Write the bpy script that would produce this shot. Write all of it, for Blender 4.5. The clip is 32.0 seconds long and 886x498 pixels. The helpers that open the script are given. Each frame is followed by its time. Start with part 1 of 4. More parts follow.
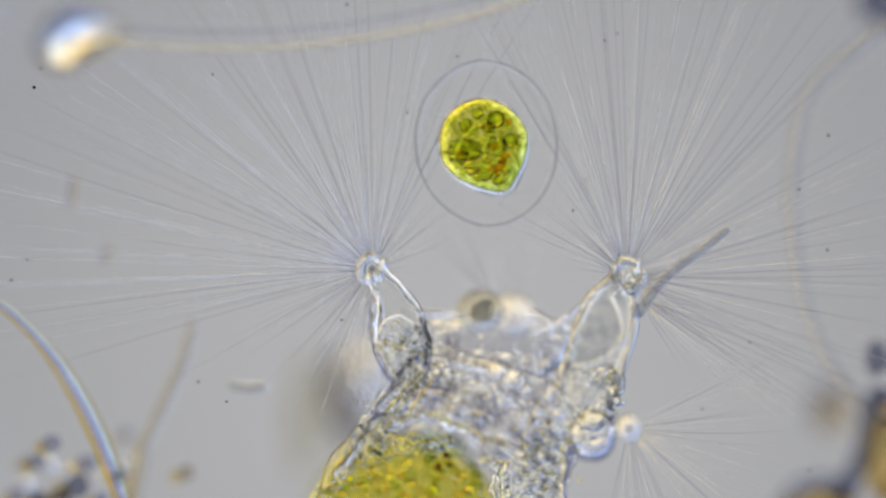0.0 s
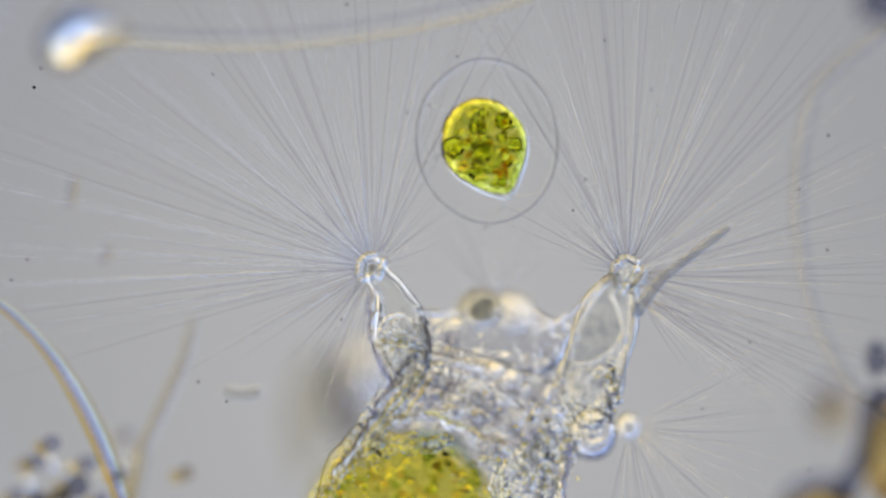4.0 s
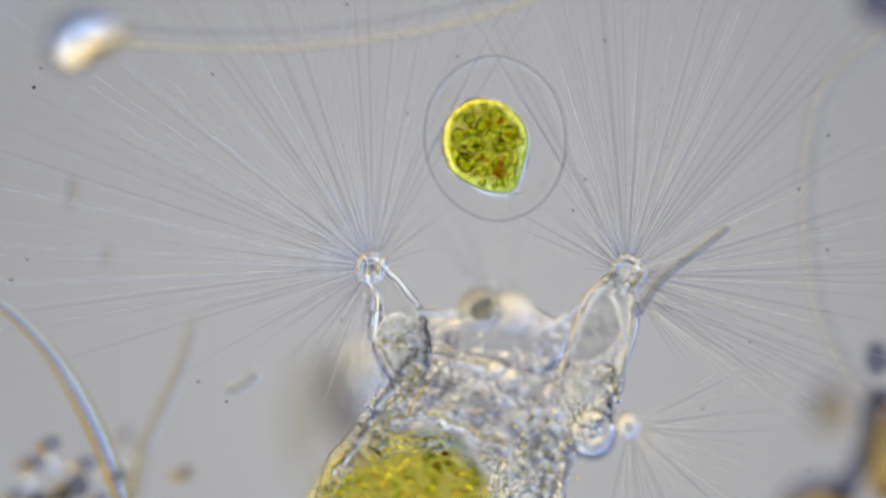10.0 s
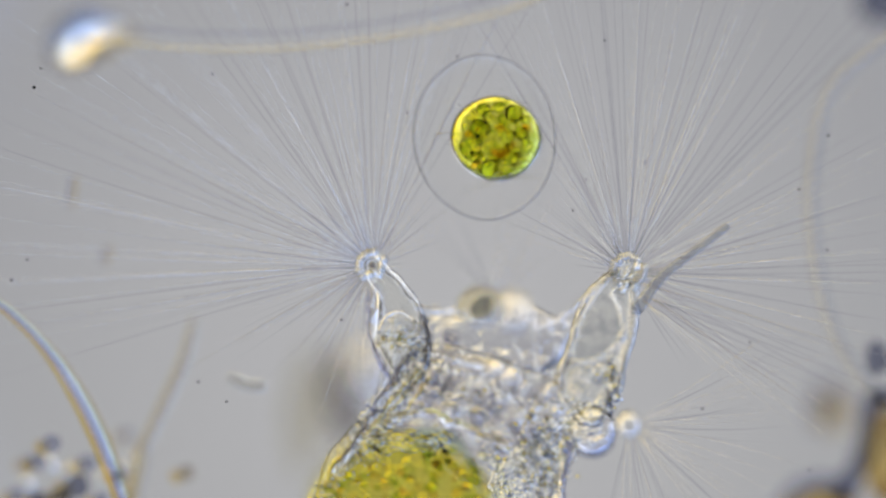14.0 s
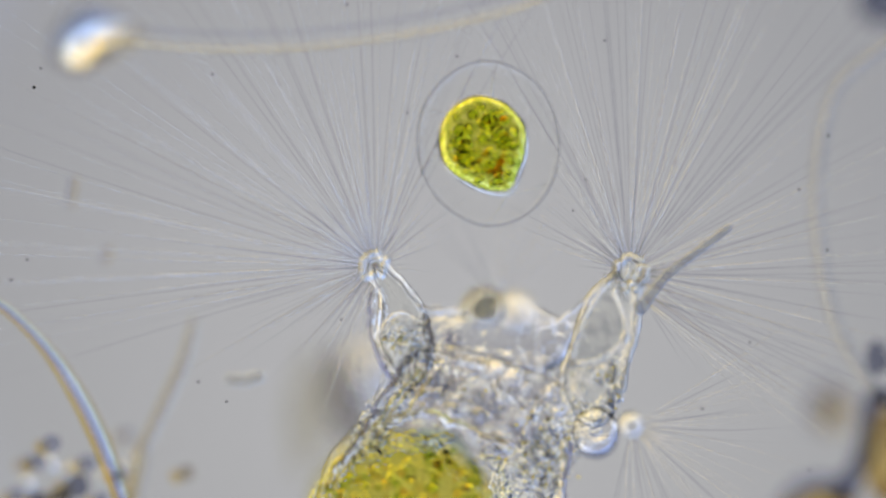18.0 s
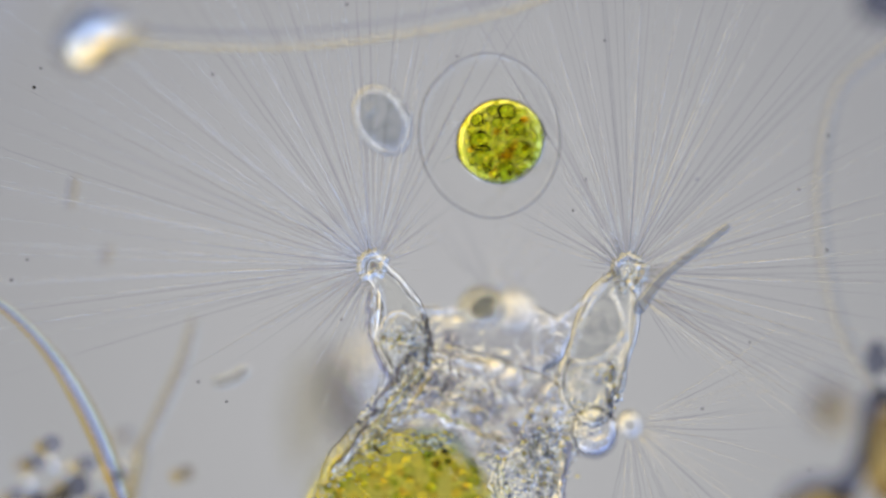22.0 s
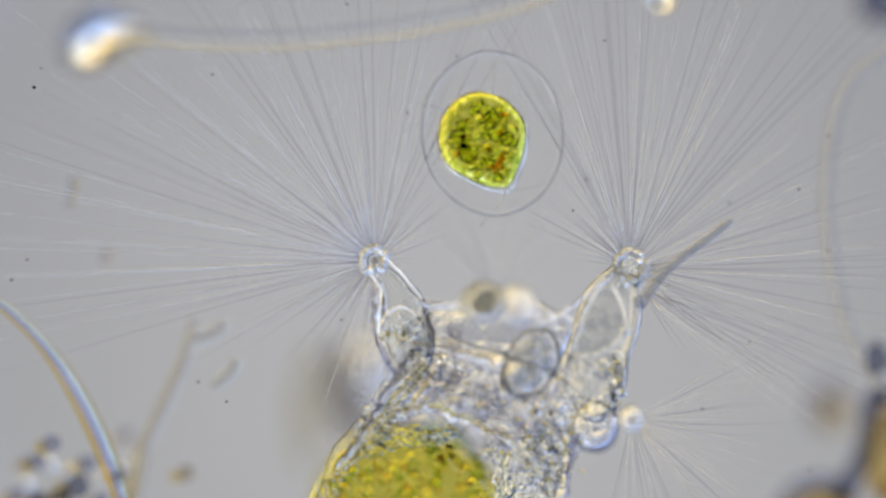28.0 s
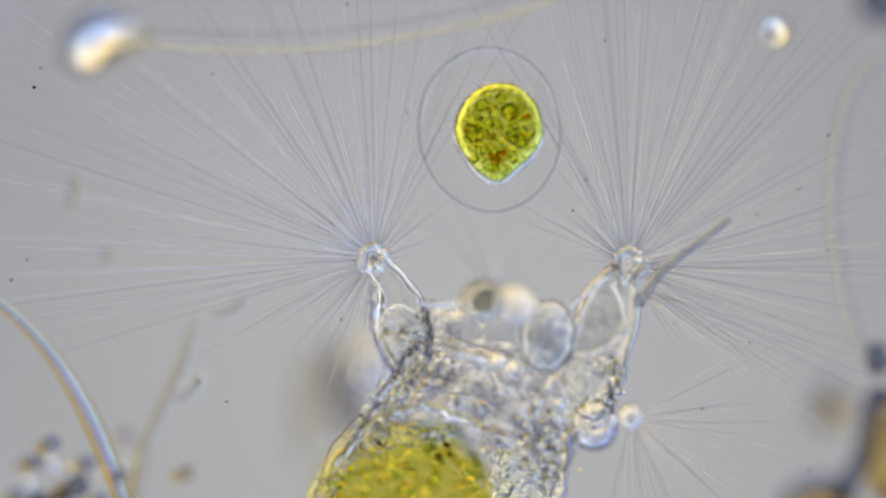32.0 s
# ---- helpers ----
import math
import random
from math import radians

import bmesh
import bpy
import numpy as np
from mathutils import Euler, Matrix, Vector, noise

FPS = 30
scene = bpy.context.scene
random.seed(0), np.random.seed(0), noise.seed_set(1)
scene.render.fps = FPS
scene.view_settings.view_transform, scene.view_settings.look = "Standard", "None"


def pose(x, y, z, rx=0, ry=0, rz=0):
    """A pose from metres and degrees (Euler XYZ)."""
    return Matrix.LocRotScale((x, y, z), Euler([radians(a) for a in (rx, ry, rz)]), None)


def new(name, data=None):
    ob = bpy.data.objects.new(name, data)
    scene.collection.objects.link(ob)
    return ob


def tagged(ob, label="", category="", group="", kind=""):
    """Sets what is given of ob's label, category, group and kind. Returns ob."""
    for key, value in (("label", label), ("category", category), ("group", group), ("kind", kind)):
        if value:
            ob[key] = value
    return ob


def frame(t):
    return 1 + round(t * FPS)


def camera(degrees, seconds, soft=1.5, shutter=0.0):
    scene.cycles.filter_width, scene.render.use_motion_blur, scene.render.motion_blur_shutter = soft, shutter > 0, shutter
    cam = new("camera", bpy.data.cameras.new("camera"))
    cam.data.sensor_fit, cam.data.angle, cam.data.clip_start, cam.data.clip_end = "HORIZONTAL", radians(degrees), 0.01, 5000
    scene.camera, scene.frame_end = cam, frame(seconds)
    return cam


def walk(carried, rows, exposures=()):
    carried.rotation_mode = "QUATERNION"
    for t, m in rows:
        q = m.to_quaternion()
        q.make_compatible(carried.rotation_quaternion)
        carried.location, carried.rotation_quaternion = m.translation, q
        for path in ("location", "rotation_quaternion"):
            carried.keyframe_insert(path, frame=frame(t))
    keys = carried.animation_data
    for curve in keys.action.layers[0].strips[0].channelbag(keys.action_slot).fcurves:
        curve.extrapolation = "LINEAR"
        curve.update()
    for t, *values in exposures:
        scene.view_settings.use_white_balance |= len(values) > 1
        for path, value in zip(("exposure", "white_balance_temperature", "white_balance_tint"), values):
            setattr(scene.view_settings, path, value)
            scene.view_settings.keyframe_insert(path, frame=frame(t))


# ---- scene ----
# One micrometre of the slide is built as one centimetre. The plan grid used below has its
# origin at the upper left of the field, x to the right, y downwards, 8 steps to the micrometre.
STEP = 0.00125


def grid(x, y, z=0.0):
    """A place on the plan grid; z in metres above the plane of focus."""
    return Vector(((x - 784) * STEP, (441 - y) * STEP, z))


# ---- camera ----
FOV = 8.0
HEIGHT = 0.98 / math.tan(radians(FOV / 2))
cam = camera(FOV, 32.0, soft=2.1)
cam.data.dof.use_dof = True
cam.data.dof.focus_distance = HEIGHT
cam.data.dof.aperture_fstop = 0.09
walk(cam, [(0.0, pose(0, 0, HEIGHT)), (32.0, pose(0, 0, HEIGHT))], exposures=[(0.0, 0.0), (32.0, 0.0)])

# ---- light: the dark stand round the slide; the condenser's lit field below gives all the light ----
world = bpy.data.worlds.new("stand")
world.use_nodes = True
world.node_tree.nodes["Background"].inputs[0].default_value = (0.05, 0.05, 0.06, 1)
world.node_tree.nodes["Background"].inputs[1].default_value = 1.0
scene.world = world
FIELD_DEPTH = -12.0


# ---- materials ----
class Nodes:
    """A short hand for building node materials."""

    def __init__(self, name):
        self.mat = bpy.data.materials.new(name)
        self.mat.use_nodes = True
        self.tree = self.mat.node_tree
        self.tree.nodes.clear()
        self.out = self.tree.nodes.new("ShaderNodeOutputMaterial")
        self.where = self.tree.nodes.new("ShaderNodeTexCoord").outputs["Object"]

    def put(self, kind, **values):
        node = self.tree.nodes.new("ShaderNode" + kind)
        for key, value in values.items():
            key = key.replace("_", " ")
            if hasattr(value, "is_linked"):
                self.tree.links.new(value, node.inputs[key])
            elif isinstance(value, tuple) and len(value) == 3 and node.inputs[key].type == "RGBA":
                node.inputs[key].default_value = (*value, 1)
            else:
                node.inputs[key].default_value = value
        return node

    def noise(self, scale, detail=3.0, rough=0.55):
        return self.put("TexNoise", Vector=self.where, Scale=scale, Detail=detail, Roughness=rough).outputs["Fac"]

    def ramp(self, fac, stops):
        node = self.tree.nodes.new("ShaderNodeValToRGB")
        self.tree.links.new(fac, node.inputs[0])
        ramp = node.color_ramp
        while len(ramp.elements) < len(stops):
            ramp.elements.new(0.5)
        for e, (at, colour) in zip(ramp.elements, stops):
            e.position, e.color = at, (*colour, 1)
        return node.outputs[0]

    def bump(self, height, strength, distance):
        return self.put("Bump", Height=height, Strength=strength, Distance=distance).outputs[0]

    def mix(self, fac, a, b):
        node = self.tree.nodes.new("ShaderNodeMixShader")
        if hasattr(fac, "is_linked"):
            self.tree.links.new(fac, node.inputs[0])
        else:
            node.inputs[0].default_value = fac
        self.tree.links.new(a, node.inputs[1])
        self.tree.links.new(b, node.inputs[2])
        return node.outputs[0]

    def done(self, shader):
        self.tree.links.new(shader, self.out.inputs["Surface"])
        return self.mat


def jelly(name, colour=(1, 1, 1), ior=1.1, scale=0.0, strength=0.0, distance=0.004, fine=0.0, clear=0.0, prism=0.0):
    """Clear living matter: it bends the light by its index against the water round it, blue more than red by prism."""
    n = Nodes(name)
    values = dict(Color=colour, IOR=ior, Roughness=0.0)
    if scale:
        h = n.noise(scale, 2.0)
        if fine:
            m = n.tree.nodes.new("ShaderNodeMath")
            m.operation = "MULTIPLY_ADD"
            n.tree.links.new(n.noise(scale * fine, 2.0), m.inputs[0])
            m.inputs[1].default_value = 1 / fine
            n.tree.links.new(h, m.inputs[2])
            h = m.outputs[0]
        values["Normal"] = n.bump(h, strength, distance)
    if prism:
        bend = None
        for k in range(3):
            values["Color"] = tuple(colour[k] if k == j else 0.0 for j in range(3))
            values["IOR"] = ior + (k - 1) * prism
            one = n.put("BsdfRefraction", **values).outputs[0]
            if bend:
                both = n.tree.nodes.new("ShaderNodeAddShader")
                n.tree.links.new(bend, both.inputs[0])
                n.tree.links.new(one, both.inputs[1])
                one = both.outputs[0]
            bend = one
    else:
        bend = n.put("BsdfRefraction", **values).outputs[0]
    if clear:
        bend = n.mix(clear, bend, n.put("BsdfTransparent", Color=colour).outputs[0])
    return n.done(bend)


def film(name, stops, scale, spread=0.12, detail=4.0):
    """Stained or grainy matter, also painted shade and fringes: it takes up part of the light that passes and scatters
    a little.
    """
    n = Nodes(name)
    colour = n.ramp(n.noise(scale, detail), stops)
    scatter = n.put("BsdfTranslucent", Color=colour).outputs[0]
    return n.done(n.mix(spread, n.put("BsdfTransparent", Color=colour).outputs[0], scatter))


def stain(name, stops, scale, ior, strength, distance):
    """Coloured matter that bends the light and takes up part of it, unevenly."""
    n = Nodes(name)
    h = n.noise(scale, 3.0)
    return n.done(n.put("BsdfRefraction", Color=n.ramp(h, stops), IOR=ior, Roughness=0.0, Normal=n.bump(h, strength, distance)).outputs[0])


def field_material():
    """The condenser's light: a field dimmer outwards and upwards, an added unseen ring round it, brighter and blue to
    amber, then the dark stop.
    """
    n = Nodes("lit_field")
    dist = n.tree.nodes.new("ShaderNodeVectorMath")
    dist.operation = "LENGTH"
    n.tree.links.new(n.where, dist.inputs[0])
    slant = n.tree.nodes.new("ShaderNodeVectorMath")
    slant.operation = "DOT_PRODUCT"
    n.tree.links.new(n.where, slant.inputs[0])
    slant.inputs[1].default_value = (0.62, -0.78, 0)
    side = n.put("MapRange", Value=slant.outputs["Value"])
    side.inputs[1].default_value, side.inputs[2].default_value = -5.0, 5.0
    ring = n.ramp(side.outputs[0], [(0.0, (0.58, 0.84, 1.50)), (0.5, (0.97, 1.0, 1.06)), (1.0, (1.36, 1.08, 0.50))])
    far = n.put("MapRange", Value=dist.outputs["Value"])
    far.inputs[1].default_value, far.inputs[2].default_value = 0.0, 10.0
    # Vignette put into the glow's colour: dimmer away from the middle.
    field_falloff = n.ramp(far.outputs[0], [(0.0, (0.52, 0.512, 0.53)), (0.24, (0.335, 0.335, 0.357))])
    # Unseen ring, added so that bent edges show bright, blue and amber.
    wide = n.ramp(far.outputs[0], [(0.30, (0, 0, 0)), (0.34, (1, 1, 1))])
    stop = n.ramp(far.outputs[0], [(0.32, (1.1, 1.2, 1.6)), (0.40, (1.9, 1.9, 1.98)), (0.50, (1.88, 1.84, 1.7)), (0.58, (0.7, 0.62, 0.5)), (0.66, (0.07, 0.07, 0.10))])

    def blend(kind, fac, a, b):
        node = n.tree.nodes.new("ShaderNodeMix")
        node.data_type, node.blend_type = "RGBA", kind
        if hasattr(fac, "is_linked"):
            n.tree.links.new(fac, node.inputs[0])
        else:
            node.inputs[0].default_value = fac
        n.tree.links.new(a, node.inputs[6])
        n.tree.links.new(b, node.inputs[7])
        return node.outputs[2]

    # The glow is also tinted brighter at the bottom than at the top.
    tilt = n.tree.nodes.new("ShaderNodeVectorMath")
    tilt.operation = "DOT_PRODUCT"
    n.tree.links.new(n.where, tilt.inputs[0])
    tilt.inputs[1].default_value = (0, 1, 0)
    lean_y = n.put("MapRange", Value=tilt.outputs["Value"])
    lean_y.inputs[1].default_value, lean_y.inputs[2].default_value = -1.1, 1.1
    field_falloff = blend("MULTIPLY", 1.0, field_falloff, n.ramp(lean_y.outputs[0], [(0.0, (1.13, 1.125, 1.10)), (0.5, (1.005, 1.005, 1.01)), (1.0, (0.965, 0.965, 0.97))]))
    light = blend("MIX", wide, field_falloff, blend("MULTIPLY", 1.0, ring, stop))
    return n.done(n.put("Emission", Color=light, Strength=1.0).outputs[0])


def slide_material():
    n = Nodes("slide_glass")
    clear = n.put("BsdfTransparent", Color=(0.985, 0.99, 0.985)).outputs[0]
    gloss = n.put("BsdfGlossy", Color=(1, 1, 1), Roughness=0.05).outputs[0]
    return n.done(n.mix(0.015, clear, gloss))


SETA = jelly("seta_bristle", (1, 0.997, 0.99), 1.5, clear=0.80)
# Grey copy of the clear bristle: its dark refraction line put into colour.
GREY_SETA = film("grey_seta", [(0.3, (0.955, 0.955, 0.965)), (0.7, (0.98, 0.98, 0.985))], 14, 0.02)
STOUT = jelly("stout_seta", (0.955, 0.95, 0.94), 1.3, clear=0.80)
CUTICLE = jelly("clear_cuticle", (1, 1, 0.995), 1.02, 22, 0.3, 0.004, clear=0.65)
WALL = film("thin_cup_wall", [(0.3, (0.93, 0.93, 0.93)), (0.55, (0.99, 0.99, 0.99)), (0.7, (1, 1, 1))], 16, 0.02)
LOBE = jelly("lobe_tissue", (1, 1, 0.99), 1.12, 50, 0.5, 0.010, fine=3.0, clear=0.25)
TISSUE = stain("mottled_tissue", [(0.40, (0.87, 0.86, 0.88)), (0.48, (0.97, 0.97, 0.97)), (0.56, (1, 1, 1))], 17, 1.15, 1.0, 0.016)
WALL_TISSUE = stain("grainy_wall_tissue", [(0.36, (0.72, 0.75, 0.84)), (0.46, (0.96, 0.97, 0.98)), (0.60, (1, 1, 0.98))], 90, 1.20, 1.0, 0.012)
LOBE_FILLING = stain("faint_lobe_filling", [(0.42, (0.92, 0.93, 0.94)), (0.5, (0.985, 0.985, 0.99)), (0.57, (1, 1, 1))], 44, 1.20, 1.0, 0.012)
MILKY = jelly("milky_tissue", (0.965, 0.965, 0.97), 1.17, 20, 1.0, 0.034, fine=2.2)
PALE = jelly("pale_lens", (1, 1, 1), 1.24, clear=0.35)
LOBULE = jelly("soft_lobule", (0.995, 0.99, 0.985), 1.15, clear=0.1)
BLOTCH = film("grey_blotch", [(0.3, (0.74, 0.73, 0.77)), (0.7, (0.86, 0.85, 0.87))], 30, 0.04)
FOLD = film("grey_fold", [(0.3, (0.60, 0.59, 0.60)), (0.7, (0.73, 0.71, 0.70))], 10, 0.05)
CLEAR = jelly("clear_droplet", (0.99, 0.99, 1.0), 1.18)
GRAIN = jelly("clear_grain", (1, 1, 0.98), 1.26, clear=0.15)
CAPSULE = jelly("capsule_wall", (1, 1, 0.998), 1.045, clear=0.80)
HULL = jelly("green_cell_membrane", (1, 0.988, 0.95), 1.048, clear=0.16)
PLASM = stain("green_chloroplast", [(0.40, (0.68, 0.74, 0.24)), (0.48, (0.88, 0.88, 0.28)), (0.54, (0.96, 0.94, 0.38)), (0.60, (1.0, 1.0, 0.62))], 72, 1.05, 0.9, 0.006)
STARCH = jelly("starch_grain", (0.94, 0.95, 0.60), 1.2)
FLAGELLUM = jelly("flagellum_thread", (0.97, 0.97, 0.95), 1.5, clear=0.55)
BROWN = stain("brown_grain", [(0.3, (0.88, 0.74, 0.36)), (0.7, (1.0, 0.86, 0.45))], 30, 1.1, 0.2, 0.004)
PYRENOID = jelly("pyrenoid_bead", (0.96, 0.98, 0.70), 1.18)
BRIGHT = jelly("pale_yellow_grain", (1.0, 0.98, 0.65), 1.25)
EYESPOT = film("orange_eyespot", [(0.4, (0.99, 0.72, 0.38)), (0.6, (1.0, 0.84, 0.50))], 90, 0.05)
STOMACH = stain("green_gut_contents", [(0.40, (0.86, 0.88, 0.50)), (0.47, (0.97, 0.94, 0.46)), (0.54, (1.0, 0.99, 0.62)), (0.61, (1.0, 0.92, 0.50))], 52, 1.03, 0.6, 0.005)
GLOBULE = stain("gut_globule", [(0.3, (1.0, 0.96, 0.60)), (0.7, (1.0, 0.98, 0.70))], 30, 1.22, 0.2, 0.004)
DARK = jelly("dark_grain", (0.62, 0.60, 0.60), 1.3)
CROWN = jelly("crown_bead", (1, 1, 1), 1.3)
BUD = jelly("clear_bud", (0.97, 0.97, 0.98), 1.14, 30, 0.5, 0.012, clear=0.15)
DUST_RING = film("dust_ring", [(0.3, (0.50, 0.50, 0.52)), (0.7, (0.68, 0.68, 0.70))], 200, 0.1)
DUST = film("dark_dust", [(0.3, (0.05, 0.05, 0.06)), (0.7, (0.3, 0.3, 0.3))], 200, 0.1)
DEBRIS_COAT = film("brown_debris", [(0.36, (0.62, 0.50, 0.36)), (0.5, (0.98, 0.84, 0.50)), (0.64, (1.0, 0.92, 0.66))], 14, 0.04)
ROD = jelly("grey_rod", (0.88, 0.88, 0.86), 1.12, clear=0.4)
FAINT = jelly("faint_fibre", (1, 1, 1), 1.35, clear=0.88)
# Tinted films stand in for the lens's colour fringes along edges.
AMBER_EDGE = film("amber_fringe_film", [(0.3, (1.0, 0.88, 0.56)), (0.7, (1.0, 0.93, 0.70))], 8, 0.03)
VIOLET_EDGE = film("violet_fringe_film", [(0.3, (0.92, 0.86, 0.92)), (0.7, (0.96, 0.91, 0.96))], 8, 0.03)
BLUE_EDGE = film("blue_fringe_film", [(0.3, (0.74, 0.80, 0.97)), (0.7, (0.83, 0.87, 0.99))], 8, 0.03)
PALE_AMBER = film("pale_amber_fringe_film", [(0.3, (0.97, 0.92, 0.80)), (0.7, (0.99, 0.96, 0.88))], 8, 0.03)
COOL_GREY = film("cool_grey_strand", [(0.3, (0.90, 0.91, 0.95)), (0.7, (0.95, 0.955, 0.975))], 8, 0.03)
PALE_EDGE = film("pale_fringe_film", [(0.3, (0.92, 0.98, 0.93)), (0.7, (0.96, 1.0, 0.96))], 8, 0.03)
WEED = jelly("weed_thread", (0.88, 0.88, 0.88), 1.25, clear=0.72)
CORD = jelly("clear_cord", (1, 0.99, 0.97), 1.35, clear=0.2)
AMBER_FRINGE_CORD = jelly("amber_fringe_cord", (1, 0.95, 0.74), 1.35, clear=0.15)
SOFT_CORD = jelly("soft_clear_cord", (1, 1, 1), 1.35, clear=0.66)
STALK = jelly("pale_stalk", (1, 0.95, 0.82), 1.35, clear=0.55)
FINGER = jelly("finger_wall", (0.80, 0.81, 0.83), 1.09, clear=0.15)
FIELD = field_material()
SLIDE = slide_material()


# ---- mesh helpers ----
def mesh_of(name, bm, material, smooth=True, turn_out=True):
    if turn_out:
        bmesh.ops.recalc_face_normals(bm, faces=bm.faces)
    me = bpy.data.meshes.new(name)
    bm.to_mesh(me)
    bm.free()
    me.materials.append(material)
    for p in me.polygons:
        p.use_smooth = smooth
    return me


def nest(outer, inner):
    """A hollow body: the inner skin faces inwards."""
    for bm in (outer, inner):
        bmesh.ops.recalc_face_normals(bm, faces=bm.faces)
    bmesh.ops.reverse_faces(inner, faces=inner.faces)
    spare = bpy.data.meshes.new("spare")
    inner.to_mesh(spare)
    inner.free()
    outer.from_mesh(spare)
    bpy.data.meshes.remove(spare)
    return outer


def part(name, bm, material, parent=None, label="", smooth=True, turn_out=True):
    ob = new(name, mesh_of(name, bm, material, smooth, turn_out) if isinstance(bm, bmesh.types.BMesh) else bm)
    if parent:
        ob.parent = parent
    if label:
        ob["label"] = label
    return ob


def empty(name, place):
    ob = new(name)
    ob.location = place
    ob.empty_display_size = 0.05
    return ob


def tube(rings, sides=12, bm=None, close=True):
    """A skin over rings of (centre, radius) or (centre, radius across, radius in depth)."""
    bm = bm or bmesh.new()
    n, loops = len(rings), []
    pts = [Vector(r[0]) for r in rings]
    for i, ring in enumerate(rings):
        way = (pts[min(i + 1, n - 1)] - pts[max(i - 1, 0)]).normalized()
        deep = Vector((0, 0, 1)) if abs(way.z) < 0.9 else Vector((0, 1, 0))
        across = way.cross(deep).normalized()
        deep = across.cross(way).normalized()
        ra, rd = ring[1], ring[2] if len(ring) > 2 else ring[1]
        loops.append([bm.verts.new(pts[i] + across * (ra * math.cos(a)) + deep * (rd * math.sin(a)))
                      for a in (2 * math.pi * k / sides for k in range(sides))])
    for a, b in zip(loops, loops[1:]):
        for k in range(sides):
            bm.faces.new((a[k], a[(k + 1) % sides], b[(k + 1) % sides], b[k]))
    if close:
        bm.faces.new(loops[0])
        bm.faces.new(loops[-1])
    return bm


def spline(points, steps):
    """Catmull-Rom through a few control points; each may carry extra numbers (radii)."""
    pts = [tuple(p) for p in points]
    pts = [pts[0]] + pts + [pts[-1]]
    out = []
    for i in range(1, len(pts) - 2):
        for s in range(steps):
            t = s / steps
            out.append(tuple(0.5 * (2 * b + (c - a) * t + (2 * a - 5 * b + 4 * c - d) * t * t + (3 * b - a - 3 * c + d) * t ** 3)
                             for a, b, c, d in zip(pts[i - 1], pts[i], pts[i + 1], pts[i + 2])))
    out.append(pts[-2])
    return out


def limb(controls, steps=5, sides=14, base=(0, 0, 0), round_end=True, close=True, cap=1.0):
    """A rounded limb along control points (x, y, z, radius, depth radius) of the plan grid."""
    base = Vector(base)
    rings = []
    for x, y, z, r, d in spline(controls, steps):
        rings.append((grid(x, y, z) - base, r * STEP, d * STEP))
    if round_end:
        for end, before, at in ((rings[-1], rings[-2], 1), (rings[0], rings[1], 0)):
            way = (Vector(end[0]) - Vector(before[0])).normalized()
            caps = [(Vector(end[0]) + way * end[1] * cap * math.sin(a), end[1] * math.cos(a), end[2] * math.cos(a)) for a in (0.5, 0.95, 1.3, 1.5)]
            rings = rings + caps if at else caps[::-1] + rings
    return tube(rings, sides, close=close)


def hollow_limb(controls, thick, steps=5, sides=14, base=(0, 0, 0), round_end=True):
    inner = [(x, y, z, r - thick, d - thick) for x, y, z, r, d in controls]
    return nest(limb(controls, steps, sides, base, round_end, round_end), limb(inner, steps, sides, base, round_end, round_end))


def lentil(radius, depth, rim=0.25, turns=32, steps=10):
    """A round double cone with a rounded rim: a bell or a drop pressed flat."""
    bm = bmesh.new()
    rings = []
    for sgn in (1, -1):
        for i in range(1, steps + 1):
            f = i / steps
            h = (1 - f) * (1 - rim) + rim * math.sqrt(max(0.0, 1 - f * f))
            rings.append([bm.verts.new((radius * f * math.cos(a), radius * f * math.sin(a), sgn * depth * h)) for a in (2 * math.pi * k / turns for k in range(turns))])
        top = bm.verts.new((0, 0, sgn * depth))
        first = rings[-steps]
        for k in range(turns):
            bm.faces.new((top, first[k], first[(k + 1) % turns]))
        for a, b in zip(rings[-steps:], rings[-steps + 1:]):
            for k in range(turns):
                bm.faces.new((a[k], a[(k + 1) % turns], b[(k + 1) % turns], b[k]))
    bmesh.ops.remove_doubles(bm, verts=bm.verts, dist=1e-5)
    return bm


def blob(centre, radii, lumps=0.0, scale=3.0, level=3, seed=0, turn=0.0):
    bm = bmesh.new()
    bmesh.ops.create_icosphere(bm, subdivisions=level, radius=1)
    shift = Vector((seed * 7.3, seed * 3.1, seed * 1.7))
    m = Matrix.Rotation(radians(turn), 3, "Z")
    for v in bm.verts:
        p = v.co.normalized()
        k = 1 + lumps * noise.noise(p * scale + shift)
        v.co = m @ Vector((p.x * radii[0] * k, p.y * radii[1] * k, p.z * radii[2] * k)) + Vector(centre)
    return bm


def wobble(bm, amount, size, seed=0):
    """Uneven living outline: every point moves a little sideways, near points alike."""
    for v in bm.verts:
        q = v.co / size
        d = Vector((noise.noise(q + Vector((seed, 0, 0))), noise.noise(q + Vector((0, seed, 9))), 0))
        d += 0.5 * Vector((noise.noise(q * 2.7 + Vector((seed, 5, 0))), noise.noise(q * 2.7 + Vector((3, seed, 9))), 0))
        v.co += d * amount
    return bm


# ---- the slide and the lit field ----
bm = bmesh.new()
bmesh.ops.create_circle(bm, cap_ends=True, segments=96, radius=10.0)
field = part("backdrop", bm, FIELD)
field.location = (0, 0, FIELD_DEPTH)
tagged(field, "pale grey lit field of the condenser, dimmer outwards and upwards", "backdrop", kind="structure")

bm = bmesh.new()
bmesh.ops.create_cube(bm, size=1)
